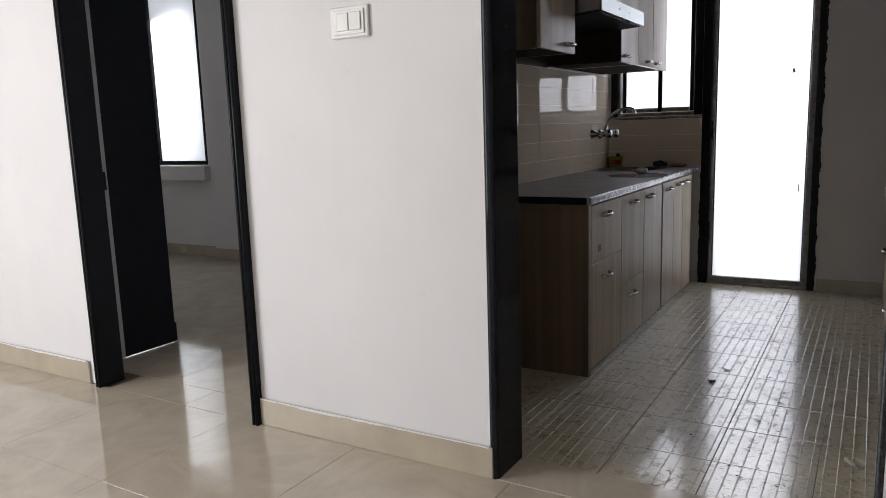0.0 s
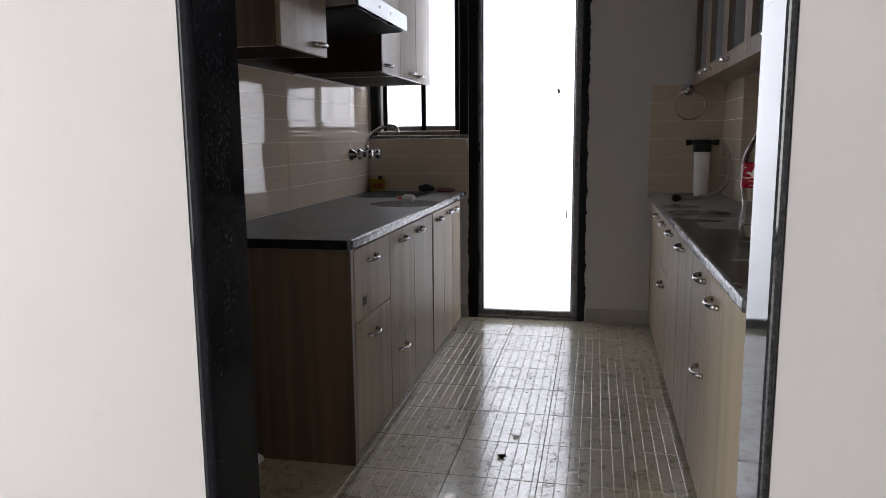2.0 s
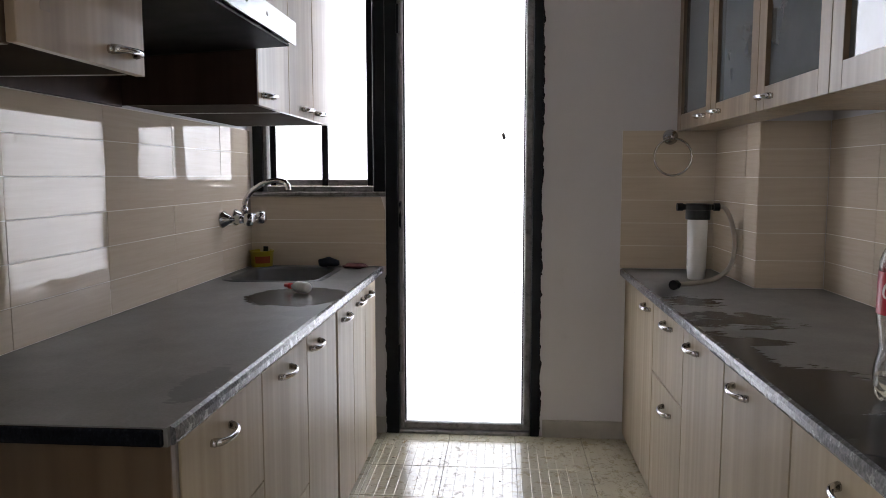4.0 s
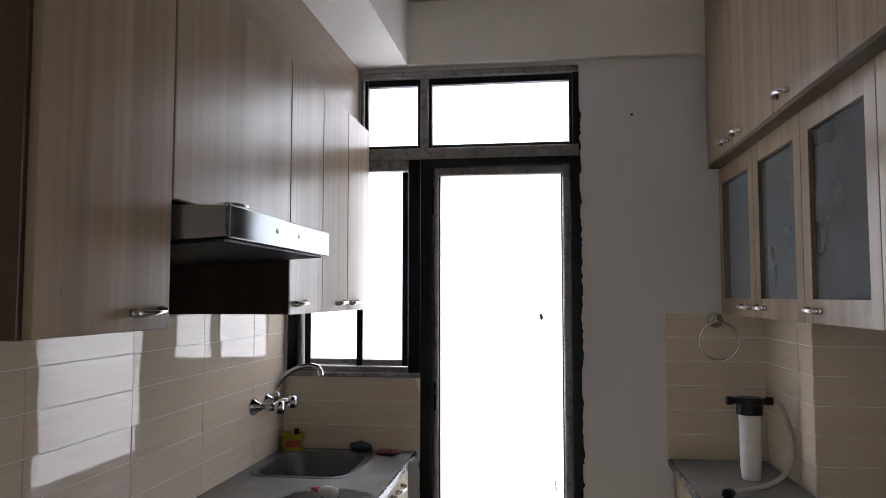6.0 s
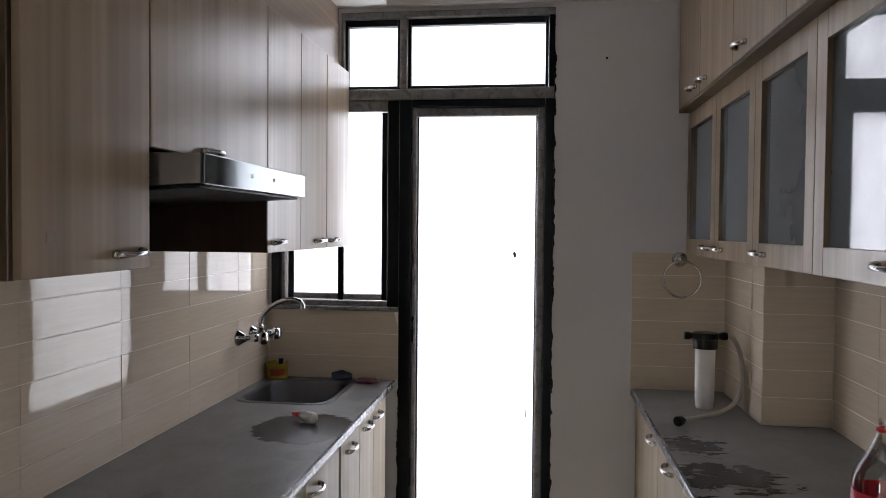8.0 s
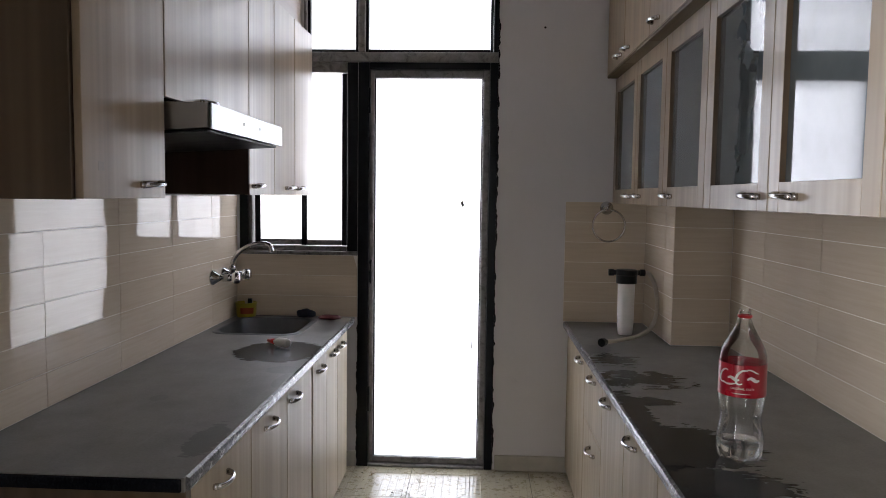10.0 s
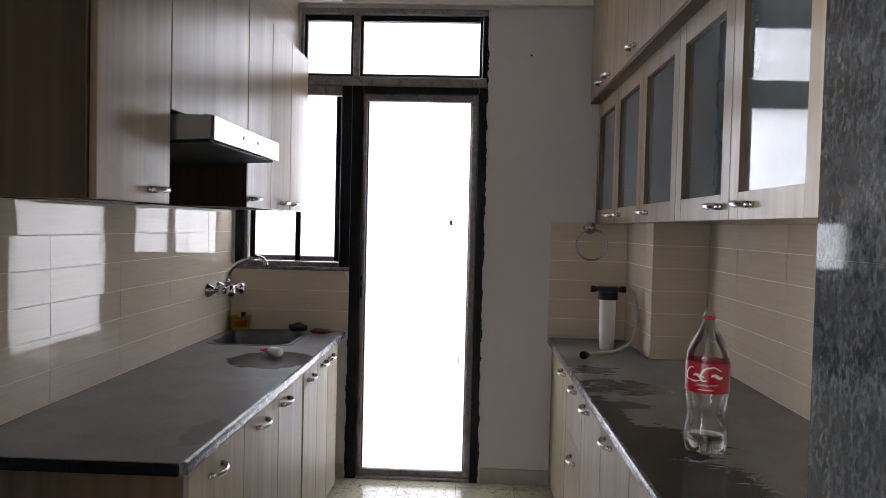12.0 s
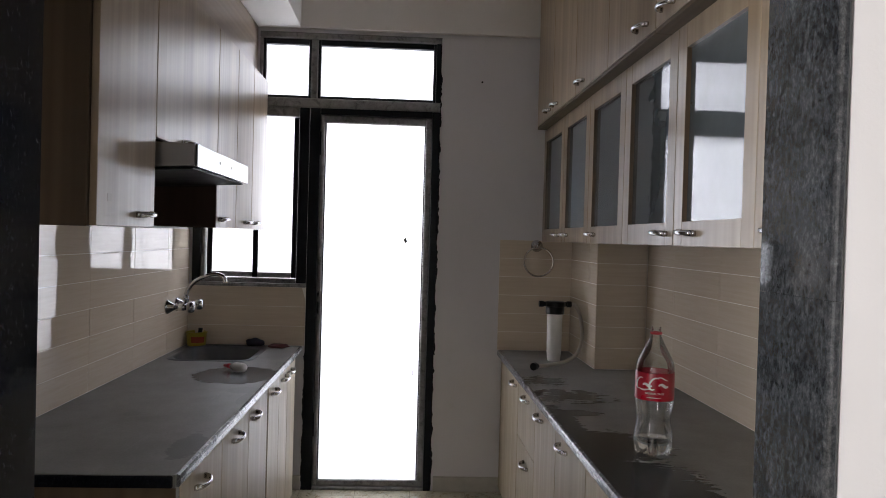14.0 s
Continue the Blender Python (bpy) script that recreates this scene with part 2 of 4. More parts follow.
# laminate darkened by colour for the shade under the hood
SHADEWOOD = wood("shaded_laminate", (0.056, 0.033, 0.026), (0.040, 0.023, 0.018), (0.024, 0.014, 0.011), rough=0.42, spec=0.2)
FILLER = wood("ash_laminate_level", (0.34, 0.265, 0.195), (0.27, 0.205, 0.145), (0.19, 0.14, 0.10), (30, 0.34, 30))
COUNTER_L = dusty_granite("dusty_granite_sink_side", [
    (-0.258, -0.90, 0.185, 0.205, 0.42, 0.84), (-0.15, -1.21, 0.07, 0.06, 0.5, 0.45), (-0.12, -1.36, 0.025, 0.10, 0.4, 0.35),
    (-0.44, -1.61, 0.028, 0.035, 0.25, 0.30), (-0.17, -0.32, 0.07, 0.17, 0.8, 0.45),
    (-0.15, -1.98, 0.045, 0.13, 0.9, 0.55), (-0.40, -0.06, 0.32, 0.035, 0.2, 0.55), (-0.12, -0.60, 0.02, 0.05, 0.4, 0.4)])
COUNTER_R = dusty_granite("dusty_granite_bottle_side", [
    (1.05, -0.72, 0.06, 0.09, 1.2, 0.40), (1.08, -0.90, 0.10, 0.11, 1.7, 0.80), (1.12, -1.22, 0.16, 0.12, 1.7, 0.88), (1.10, -1.50, 0.09, 0.05, 1.2, 0.88),
    (1.02, -2.00, 0.075, 0.66, 0.7, 0.86), (1.11, -1.92, 0.15, 0.20, 1.2, 0.93), (1.12, -2.25, 0.15, 0.24, 1.2, 0.93), (1.12, -2.65, 0.14, 0.26, 1.2, 0.85)], 1.18)
# wall cabinet undersides: their shade is put into this near-black, glossless colour
UNDERSHADE = plain("shaded_underside_board", (0.045, 0.034, 0.027), 0.9, spec=0.02)
# brown deepened to hold the shade beneath the top cabinets
BOARD = wood("shaded_brown_laminate_level", (0.13, 0.098, 0.063), (0.100, 0.073, 0.045), (0.06, 0.044, 0.028), (30, 0.34, 30), rough=0.5, spec=0.12)
EDGE_STONE = granite("polished_granite_edge", (0.05, 0.052, 0.057), (0.115, 0.117, 0.124), (0.23, 0.235, 0.245), 0.22)
BLACK_STONE = granite("black_granite", (0.005, 0.006, 0.009), (0.009, 0.010, 0.014), (0.020, 0.022, 0.028), 0.08, 0.12)
GREY_STONE = granite("grey_granite", (0.012, 0.013, 0.016), (0.036, 0.039, 0.043), (0.085, 0.090, 0.097), 0.04, 0.36, 140, 0.05)
TILE = wall_tile("cream_wall_tile")
GROUT = plain("grout", (0.81, 0.78, 0.73), 0.8, bump=0.2)
KFLOOR = floor_tile_embossed("embossed_floor_tile")
LFLOOR = floor_tile_polished("polished_floor_tile")
FGROUT = plain("floor_grout", (0.13, 0.11, 0.09), 0.85, bump=0.2)
SKIRT = plain("skirting_tile", (0.44, 0.385, 0.30), 0.22, vary=0.10, scale=5)
SKIRT_K = plain("smeared_skirting_tile", (0.46, 0.44, 0.40), 0.4, vary=0.14, scale=7)
BLACK = plain("black_enamel", (0.006, 0.0075, 0.011), 0.34, vary=0.3, scale=14, bump=0.1, spec=0.16)
ALU = aluminium_worn("worn_window_profile")
FROST = frosted("frosted_glass", (0.90, 0.91, 0.93))
CHROME = plain("chrome", (0.58, 0.58, 0.59), 0.08, 1.0, vary=0.05, bump=0.0)
STEEL = plain("brushed_steel", (0.42, 0.42, 0.42), 0.30, 1.0, vary=0.05, scale=5, bump=0.0)
SINKSTEEL = plain("dull_sink_steel", (0.125, 0.13, 0.14), 0.40, 0.95, vary=0.10, scale=14)
HOODGLASS = plain("pale_hood_fascia", (0.125, 0.140, 0.142), 0.09, 1.0, vary=0.04, scale=3, bump=0.0)
HOODDARK = plain("hood_underside", (0.007, 0.007, 0.008), 0.5, 0.0, spec=0.12)
CABGLASS = plain("dusty_cabinet_glass", (0.132, 0.153, 0.165), -0.03, vary=0.22, scale=4, bump=0.0, spec=0.85)
CABGLASS.node_tree.nodes["Principled BSDF"].inputs["Transmission Weight"].default_value = 0.20
PLASTIC_W = plain("white_plastic", (0.72, 0.71, 0.69), 0.32, vary=0.06)
PLASTIC_B = plain("black_plastic", (0.012, 0.013, 0.015), 0.38, spec=0.25)

# ---- building helpers ----
ORIGIN = {}


def box(bm, x0, x1, y0, y1, z0, z1):
    v = [bm.verts.new((x, y, z)) for x in (x0, x1) for y in (y0, y1) for z in (z0, z1)]
    for f in ((0, 1, 3, 2), (4, 6, 7, 5), (0, 4, 5, 1), (2, 3, 7, 6), (0, 2, 6, 4), (1, 5, 7, 3)):
        bm.faces.new([v[i] for i in f])
    return v


def block(x0, x1, y0, y1, z0, z1, bevel=0.0, seg=2):
    bm = bmesh.new()
    box(bm, x0, x1, y0, y1, z0, z1)
    if bevel:
        bmesh.ops.bevel(bm, geom=bm.edges[:], offset=bevel, segments=seg, profile=0.5, affect="EDGES")
    return bm


def thing(name, at, label, category, group="", kind=""):
    """The empty at a thing's base."""
    ob = new(name)
    ob.empty_display_size = 0.05
    ob.location = at
    ORIGIN[ob.name] = Vector(at)
    return tagged(ob, label, category, group, kind)


def part(name, bm, material, parent=None, label="", smooth=False, at=None):
    """One mesh object from a bmesh in world metres, under a thing or a part."""
    base = Vector(at) if at else (ORIGIN[parent.name] if parent else Vector((0, 0, 0)))
    bmesh.ops.recalc_face_normals(bm, faces=bm.faces)
    bmesh.ops.translate(bm, verts=bm.verts, vec=-base)
    me = bpy.data.meshes.new(name)
    bm.to_mesh(me)
    bm.free()
    me.materials.append(material)
    if smooth:
        for p in me.polygons:
            p.use_smooth = True
    ob = new(name, me)
    ORIGIN[ob.name] = base
    if parent:
        ob.parent = parent
        ob.location = base - ORIGIN[parent.name]
    else:
        ob.location = base
    return tagged(ob, label) if label else ob


def structure(name, bm, material, label):
    return tagged(part(name, bm, material), label, "", "", "structure")


def tube(bm, path, radii, sides=10, squash=1.0, cap=True):
    """A tube through points; radii: one number or one a point."""
    pts = [Vector(p) for p in path]
    rad = radii if isinstance(radii, (list, tuple)) else [radii] * len(pts)
    rings = []
    ref = Vector((0, 0, 1))
    for i, p in enumerate(pts):
        d = (pts[min(i + 1, len(pts) - 1)] - pts[max(i - 1, 0)]).normalized()
        side = d.cross(ref)
        if side.length < 0.15:
            side = d.cross(Vector((0, 1, 0)))
        side.normalize()
        up = side.cross(d)
        rings.append([bm.verts.new(p + (side * math.cos(a) + up * math.sin(a) * squash) * rad[i]) for a in (2 * math.pi * k / sides for k in range(sides))])
    for a, b in zip(rings, rings[1:]):
        for k in range(sides):
            bm.faces.new((a[k], a[(k + 1) % sides], b[(k + 1) % sides], b[k]))
    if cap:
        bm.faces.new(rings[0]), bm.faces.new(rings[-1])
    return bm


def turned(bm, profile, x, y, sides=24, wobble=None, cap=(True, True)):
    """A turned body round an upright axis: profile rows of radius, height."""
    rings = []
    for r, z in profile:
        rings.append([bm.verts.new((x + r * (wobble(a, z) if wobble else 1) * math.cos(a), y + r * (wobble(a, z) if wobble else 1) * math.sin(a), z)) for a in (2 * math.pi * k / sides for k in range(sides))])
    for a, b in zip(rings, rings[1:]):
        for k in range(sides):
            bm.faces.new((a[k], a[(k + 1) % sides], b[(k + 1) % sides], b[k]))
    if cap[0]:
        bm.faces.new(rings[0])
    if cap[1]:
        bm.faces.new(rings[-1])
    return bm


def arc(c, u, v, r, a0, a1, n):
    return [Vector(c) + (Vector(u) * math.cos(a) + Vector(v) * math.sin(a)) * r for a in (radians(a0 + (a1 - a0) * i / n) for i in range(n + 1))]


def handle(parent, x, y, z, out, length=0.096, name="handle"):
    """A bow handle lying level on a front that faces along x (out: +1 or -1): flared foot, bow, thicker tail."""
    bm = bmesh.new()
    h = length / 2
    pts, rad = [], []
    for i in range(13):
        s = -1 + 2 * i / 12
        pts.append((x + out * (0.004 + 0.026 * max(0.0, 1 - s * s) ** 0.5), y + h * s, z + 0.002 * s))
        rad.append(0.0048 + 0.0030 * abs(s) ** 3)
    tube(bm, pts, rad, 8, 1.25)
    for s in (-1, 1):
        tube(bm, [(x - out * 0.001, y + s * h, z + 0.002 * s), (x + out * 0.010, y + s * h, z + 0.002 * s)], [0.0085, 0.0068], 10)
    return part(name, bm, CHROME, parent, "polished chrome bow handle", smooth=True)


# ---- the setting ----
KL, KR = -0.72, 1.65          # kitchen's side walls
FAR = -0.03                   # face of the balcony wall
NEAR, FRONTW = -3.075, -3.25  # both faces of the wall with the kitchen opening
CEILING = 2.85

# balcony wall, with the door and window opening cut through
bm = bmesh.new()
box(bm, KL - 0.15, -0.079, FAR, 0.17, 0, 1.125)
box(bm, KL - 0.15, -0.705, FAR, 0.17, 1.125, CEILING)
box(bm, -0.705, -0.361, FAR, 0.17, 2.12, CEILING)
box(bm, -0.361, 0.637, FAR, 0.17, 2.53, CEILING)
box(bm, 0.637, KR + 0.15, FAR, 0.17, 0, CEILING)
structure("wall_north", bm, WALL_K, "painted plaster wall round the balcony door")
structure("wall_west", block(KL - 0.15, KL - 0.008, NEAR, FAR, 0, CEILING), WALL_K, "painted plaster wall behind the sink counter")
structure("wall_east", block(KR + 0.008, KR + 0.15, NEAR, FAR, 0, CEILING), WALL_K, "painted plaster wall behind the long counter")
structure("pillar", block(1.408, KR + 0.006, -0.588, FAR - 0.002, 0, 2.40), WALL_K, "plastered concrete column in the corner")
structure("beam_north", block(KL - 0.006, KR + 0.006, -0.07, FAR - 0.002, 2.55, CEILING - 0.003, 0.003), CEIL, "painted concrete beam above the balcony door")
structure("beam_west", block(KL - 0.006, -0.135, NEAR + 0.003, -0.072, 2.55, CEILING - 0.003, 0.003), CEIL, "dropped ceiling strip above the wall cabinets")
structure("ceiling", block(-6.2, 3.4, -8.6, 0.17, CEILING, CEILING + 0.12), CEIL, "plain painted ceiling")

# wall with the kitchen opening and the bedroom door
bm = bmesh.new()
OL, OR, BL, BR = -0.070, 0.995, -2.052, -1.060
box(bm, -6.0, BL, FRONTW, -3.15, 0, CEILING)
box(bm, -6.0, -2.17, -3.15, NEAR, 0, CEILING)
box(bm, BR, OL, FRONTW, NEAR, 0, CEILING)
box(bm, OR, 3.2, FRONTW, NEAR, 0, CEILING)
box(bm, BL, BR, FRONTW, -3.15, 2.12, CEILING)
box(bm, -2.17, BR, -3.15, NEAR, 2.12, CEILING)
box(bm, OL, OR, FRONTW, NEAR, 2.12, CEILING)
structure("wall_south", bm, WALL, "white painted wall between living room and kitchen")

# living room shell, with an opening for daylight behind the viewer
bm = bmesh.new()
box(bm, -4.20, -4.05, -8.4, -7.6, 0, CEILING)
box(bm, -4.20, -4.05, -5.2, FRONTW, 0, CEILING)
box(bm, -4.20, -4.05, -7.6, -5.2, 2.5, CEILING)
structure("wall_living_west", bm, WALL, "white painted living room wall")
structure("wall_living_south", block(-4.2, 3.2, -8.55, -8.4, 0, CEILING), WALL, "white painted living room wall")
structure("wall_living_east", block(3.05, 3.2, -8.4, FRONTW, 0, CEILING), WALL, "white painted living room wall")
# bedroom shell
for a, b, z0, z1, nm, say in ((-6.0, -5.75, 0, CEILING, "wall_bedroom_north_1", "white painted bedroom wall"), (-5.75, -4.280, 0, 0.82, "wall_bedroom_north_2", "white painted wall under the bedroom window"), (-5.75, -4.280, 2.46, CEILING, "wall_bedroom_north_3", "white painted wall over the bedroom window"), (-4.280, KL - 0.15, 0, CEILING, "wall_bedroom_north_4", "white painted bedroom wall")):
    structure(nm, block(a, b, -0.53, -0.35, z0, z1), WALL, say)
structure("pilaster", block(-4.187, -3.2, -0.60, -0.5305, 0, CEILING - 0.002), WALL, "white painted pilaster beside the bedroom window")
structure("wall_bedroom_west", block(-6.0, -5.85, NEAR, -0.53, 0, CEILING), WALL, "white painted bedroom wall")

# floors: a bed of mortar, with the tiles laid on it further down
structure("floor", block(-6.2, 3.4, -8.6, 0.17, -0.12, -0.006), FGROUT, "mortar bed under the floor tiles")
structure("threshold", block(OL + 0.02, OR - 0.02, FRONTW - 0.005, NEAR + 0.0, -0.006, 0.002, 0.001), LFLOOR, "polished stone threshold in the kitchen opening")

# skirtings
def skirting(name, x0, x1, y0, y1, h, material=None):
    return structure(name, block(x0, x1, y0, y1, 0, h, 0.003), material or SKIRT, "beige tile skirting")


skirting("baseboard", 0.652, 1.10, FAR - 0.014, FAR - 0.001, 0.082, SKIRT_K)
skirting("baseboard", -0.30, -0.085, FAR - 0.014, FAR - 0.001, 0.082, SKIRT_K)
skirting("baseboard", BR + 0.005, OL + 0.012, FRONTW - 0.012, FRONTW - 0.001, 0.105)
skirting("baseboard", -4.05, BL - 0.07, FRONTW - 0.012, FRONTW - 0.001, 0.105)
skirting("baseboard", OR + 0.05, 3.05, FRONTW - 0.012, FRONTW - 0.001, 0.105)
skirting("baseboard", -5.85, -4.20, -0.542, -0.531, 0.10)
skirting("baseboard", -4.21, -3.19, -0.612, -0.601, 0.10)


# granite jambs of the kitchen opening, each of two slabs with a rounded front edge
def jamb(side, material, joint, name, label):
    root = thing(name, (OL if side > 0 else OR, FRONTW, 0), label, "door jamb", kind="structure")
    x_in = -0.039 if side > 0 else 0.976
    x_back = (OL + 0.001) if side > 0 else (OR - 0.001)
    lo, hi = min(x_in, x_back), max(x_in, x_back)
    for z0, z1, inset in ((0.0, joint, 0.0), (joint + 0.0004, 2.10, 0.0008)):
        bm = bmesh.new()
        box(bm, lo, hi - inset, FRONTW - 0.005, NEAR - 0.002, z0, z1)
        up = [e for e in bm.edges if abs(e.verts[0].co.z - e.verts[1].co.z) > 0.1 and e.verts[0].co.y < FRONTW]
        bmesh.ops.bevel(bm, geom=up, offset=0.0095, segments=4, profile=0.5, affect="EDGES")
        part("slab", bm, material, root)
    return root


jamb(1, BLACK_STONE, 1.0, "jamb_1", "polished black granite door jamb with a slab joint")
jamb(-1, GREY_STONE, 1.355, "jamb_2", "polished speckled grey granite door jamb")
structure("trim", block(OL + 0.002, OR - 0.002, FRONTW - 0.004, NEAR - 0.002, 2.10, 2.118, 0.002), BLACK_STONE, "granite head over the kitchen opening")

# bedroom door frame and the narrow dark leaf that stands open behind it
root = thing("door_1", (-2.0, FRONTW, 0), "black painted bedroom door frame with a leaf standing open", "door", kind="structure")
for x0, x1, s in ((-2.059, -2.024, 1), (-1.088, -1.054, -1)):
    bm = block(x0, x1, FRONTW - 0.022, -3.152, 0, 2.10, 0.004)
    part("frame_post", bm, BLACK, root)
    for k, dx in enumerate((0.009, 0.026)):
        c = (x0 + dx) if s > 0 else (x1 - dx)
        bm = bmesh.new()
        tube(bm, [(c, FRONTW - 0.022, 0.0), (c, FRONTW - 0.022, 2.08)], 0.009, 8)
        part("moulding", bm, BLACK, root, smooth=True)
part("frame_head", block(-2.05, -1.062, FRONTW - 0.02, NEAR + 0.02, 2.10, 2.17, 0.004), BLACK, root)
leaf = part("leaf", block(-2.335, -2.302, -2.939, -2.625, 0.008, 2.06, 0.003), BLACK, root, "matt black door leaf")
part("leaf_edge", block(-2.334, -2.3015, -2.985, -2.940, 0.008, 2.06, 0.002), plain("grey_edge_band", (0.36, 0.36, 0.37), 0.5), root, "pale grey edge band")
part("latch", block(-2.312, -2.2985, -2.978, -2.950, 0.86, 0.95, 0.002), BLACK, leaf)
part("stopper", block(-2.33, -2.306, -2.625, -2.612, 0.008, 0.11, 0.003), BLACK, leaf)


# ---- balcony door and window ----
def bar(name, parent, x0, x1, z0, z1, y0, y1, material, bevel=0.003):
    return part(name, block(x0, x1, y0, y1, z0, z1, bevel, 1), material, parent)


win = thing("window_1", (-0.39, 0, 1.12), "black sliding kitchen window with two frosted panes", "window", kind="structure")
bar("window_sill", win, -0.704, -0.079, 1.1255, 1.146, FAR - 0.022, 0.06, ALU)
bar("window_frame", win, -0.704, -0.660, 1.147, 2.118, -0.036, 0.06, BLACK)
bar("track", win, -0.658, -0.640, 1.147, 2.118, -0.020, 0.05, ALU)
bar("window_frame", win, -0.136, -0.081, 1.147, 2.118, -0.036, 0.06, BLACK)
bar("window_frame", win, -0.638, -0.138, 1.147, 1.172, -0.030, 0.05, ALU)
bar("window_frame", win, -0.638, -0.138, 2.066, 2.118, -0.036, 0.05, ALU)
for x0, x1, y, nm in ((-0.636, -0.355, 0.010, "sash"), (-0.380, -0.140, -0.018, "sash")):
    sash = part(nm, block(x0, x0 + 0.028, y, y + 0.022, 1.174, 2.064, 0.002, 1), BLACK, win)
    part("stile", block(x1 - 0.0265, x1, y, y + 0.022, 1.174, 2.064, 0.002, 1), BLACK, sash)
    part("rail", block(x0 + 0.029, x1 - 0.0275, y, y + 0.022, 1.174, 1.203, 0.002, 1), ALU, sash)
    part("pane", block(x0 + 0.0285, x1 - 0.027, y + 0.008, y + 0.013, 1.2035, 2.060), FROST, sash, "frosted glass pane")

door = thing("door_2", (0.29, 0, 0), "dark framed balcony door with a tall frosted pane", "door", kind="structure")
bar("frame_post", door, -0.0785, -0.022, 0.0, 2.118, -0.040, 0.07, BLACK)
bar("frame_post", door, 0.597, 0.6365, 0.0, 2.118, -0.040, 0.07, BLACK)
bar("frame_head", door, -0.021, 0.596, 2.084, 2.1185, -0.038, 0.06, BLACK)
bar("sill", door, -0.021, 0.596, 0.0, 0.016, -0.040, 0.07, ALU)
bar("stile", door, -0.019, 0.001, 0.019, 2.082, -0.020, 0.025, ALU)
bar("stile", door, 0.563, 0.595, 0.019, 2.082, -0.020, 0.025, ALU)
bar("rail", door, 0.002, 0.562, 0.019, 0.050, -0.019, 0.024, ALU)
bar("rail", door, 0.002, 0.562, 2.043, 2.081, -0.019, 0.024, ALU)
bar("bead", door, 0.0025, 0.009, 0.0515, 2.041, -0.012, 0.000, BLACK, 0.001)
bar("bead", door, 0.555, 0.5615, 0.0515, 2.041, -0.012, 0.000, BLACK, 0.001)
for x0, x1, z0, z1 in ((-0.0775, 0.004, 0.001, 2.117), (0.5595, 0.636, 0.001, 2.117), (0.0045, 0.559, 2.040, 2.117), (0.0045, 0.559, 0.001, 0.052)):
    bar("stop", door, x0, x1, z0, z1, 0.072, 0.10, BLACK, 0.001)
part("pane", block(0.0015, 0.562, 0.001, 0.006, 0.0505, 2.0425), FROST, door, "tall frosted glass pane")
bm = bmesh.new()
tube(bm, [(-0.012, -0.020, 0.98), (-0.012, -0.034, 0.99), (-0.012, -0.036, 1.04), (-0.012, -0.034, 1.09), (-0.012, -0.020, 1.10)], 0.006, 8)
part("handle", bm, BLACK, door, "black pull handle", smooth=True)
for z in (0.30, 1.86):
    part("hinge", block(-0.026, -0.014, -0.046, -0.018, z, z + 0.13, 0.003), BLACK, door)

trans = thing("window_2", (0.14, 0, 2.12), "fixed transom window with two frosted panes", "window", kind="structure")
bar("frame_bar", trans, -0.3605, 0.6365, 2.1195, 2.170, -0.042, 0.06, ALU)
bar("frame_bar", trans, -0.3605, 0.6365, 2.498, 2.529, -0.044, 0.06, ALU)
bar("frame_bar", trans, -0.3605, -0.345, 2.171, 2.497, -0.042, 0.06, ALU)
bar("frame_bar", trans, -0.080, -0.044, 2.171, 2.497, -0.042, 0.06, ALU)
bar("frame_bar", trans, 0.610, 0.6365, 2.171, 2.497, -0.040, 0.06, BLACK)
for x0, x1 in ((-0.344, -0.081), (-0.043, 0.609)):
    for a, b, c, d in ((x0, x0 + 0.014, 2.172, 2.496), (x1 - 0.014, x1, 2.172, 2.496), (x0 + 0.0145, x1 - 0.0145, 2.172, 2.186), (x0 + 0.0145, x1 - 0.0145, 2.466, 2.496)):
        bar("bead", trans, a, b, c, d, -0.025, 0.03, BLACK, 0.002)
    part("pane", block(x0 + 0.013, x1 - 0.013, 0.004, 0.009, 2.185, 2.467), FROST, trans, "frosted glass pane")

# security grille outside the transom and window
grille = thing("window_grille", (0.0, 0.10, 1.15), "painted steel security grille outside the frosted glass", "grille")
PALE = plain("pale_grille_paint", (0.45, 0.42, 0.38), 0.5)
for z in (2.24, 2.385):
    part("rail", block(-0.70, 0.63, 0.075, 0.083, z, z + 0.012), PALE, grille)
for i in range(13):
    x = -0.66 + i * 0.103
    part("bar", block(x, x + 0.010, 0.063, 0.073, 1.15 if x < -0.1 else 2.14, 2.50), PALE, grille)

# ragged black paint where the frame meets the plaster
rng = random.Random(4)


def ragged(name, x, side, z0, z1, y, base, spread):
    bm = bmesh.new()
    zs, z = [], z0
    while z < z1:
        zs.append(z)
        z += rng.uniform(0.003, 0.016)
    zs.append(z1)
    prev = None
    run = 0.5
    for z in zs:
        run = rng.uniform(0.5, 1) if rng.random() < 0.12 else min(1, max(0, run + rng.uniform(-0.38, 0.34)))
        w = base + spread * run ** 1.6
        row = [bm.verts.new((x, y, z)), bm.verts.new((x + side * w, y, z)), bm.verts.new((x, y + 0.004, z)), bm.verts.new((x + side * w, y + 0.004, z))]
        if prev:
            for a, b in ((0, 1), (1, 3), (2, 0), (3, 2)):
                bm.faces.new((prev[a], prev[b], row[b], row[a]))
        prev = row
    return structure(name, bm, BLACK, "ragged black paint on the plaster beside the frame")


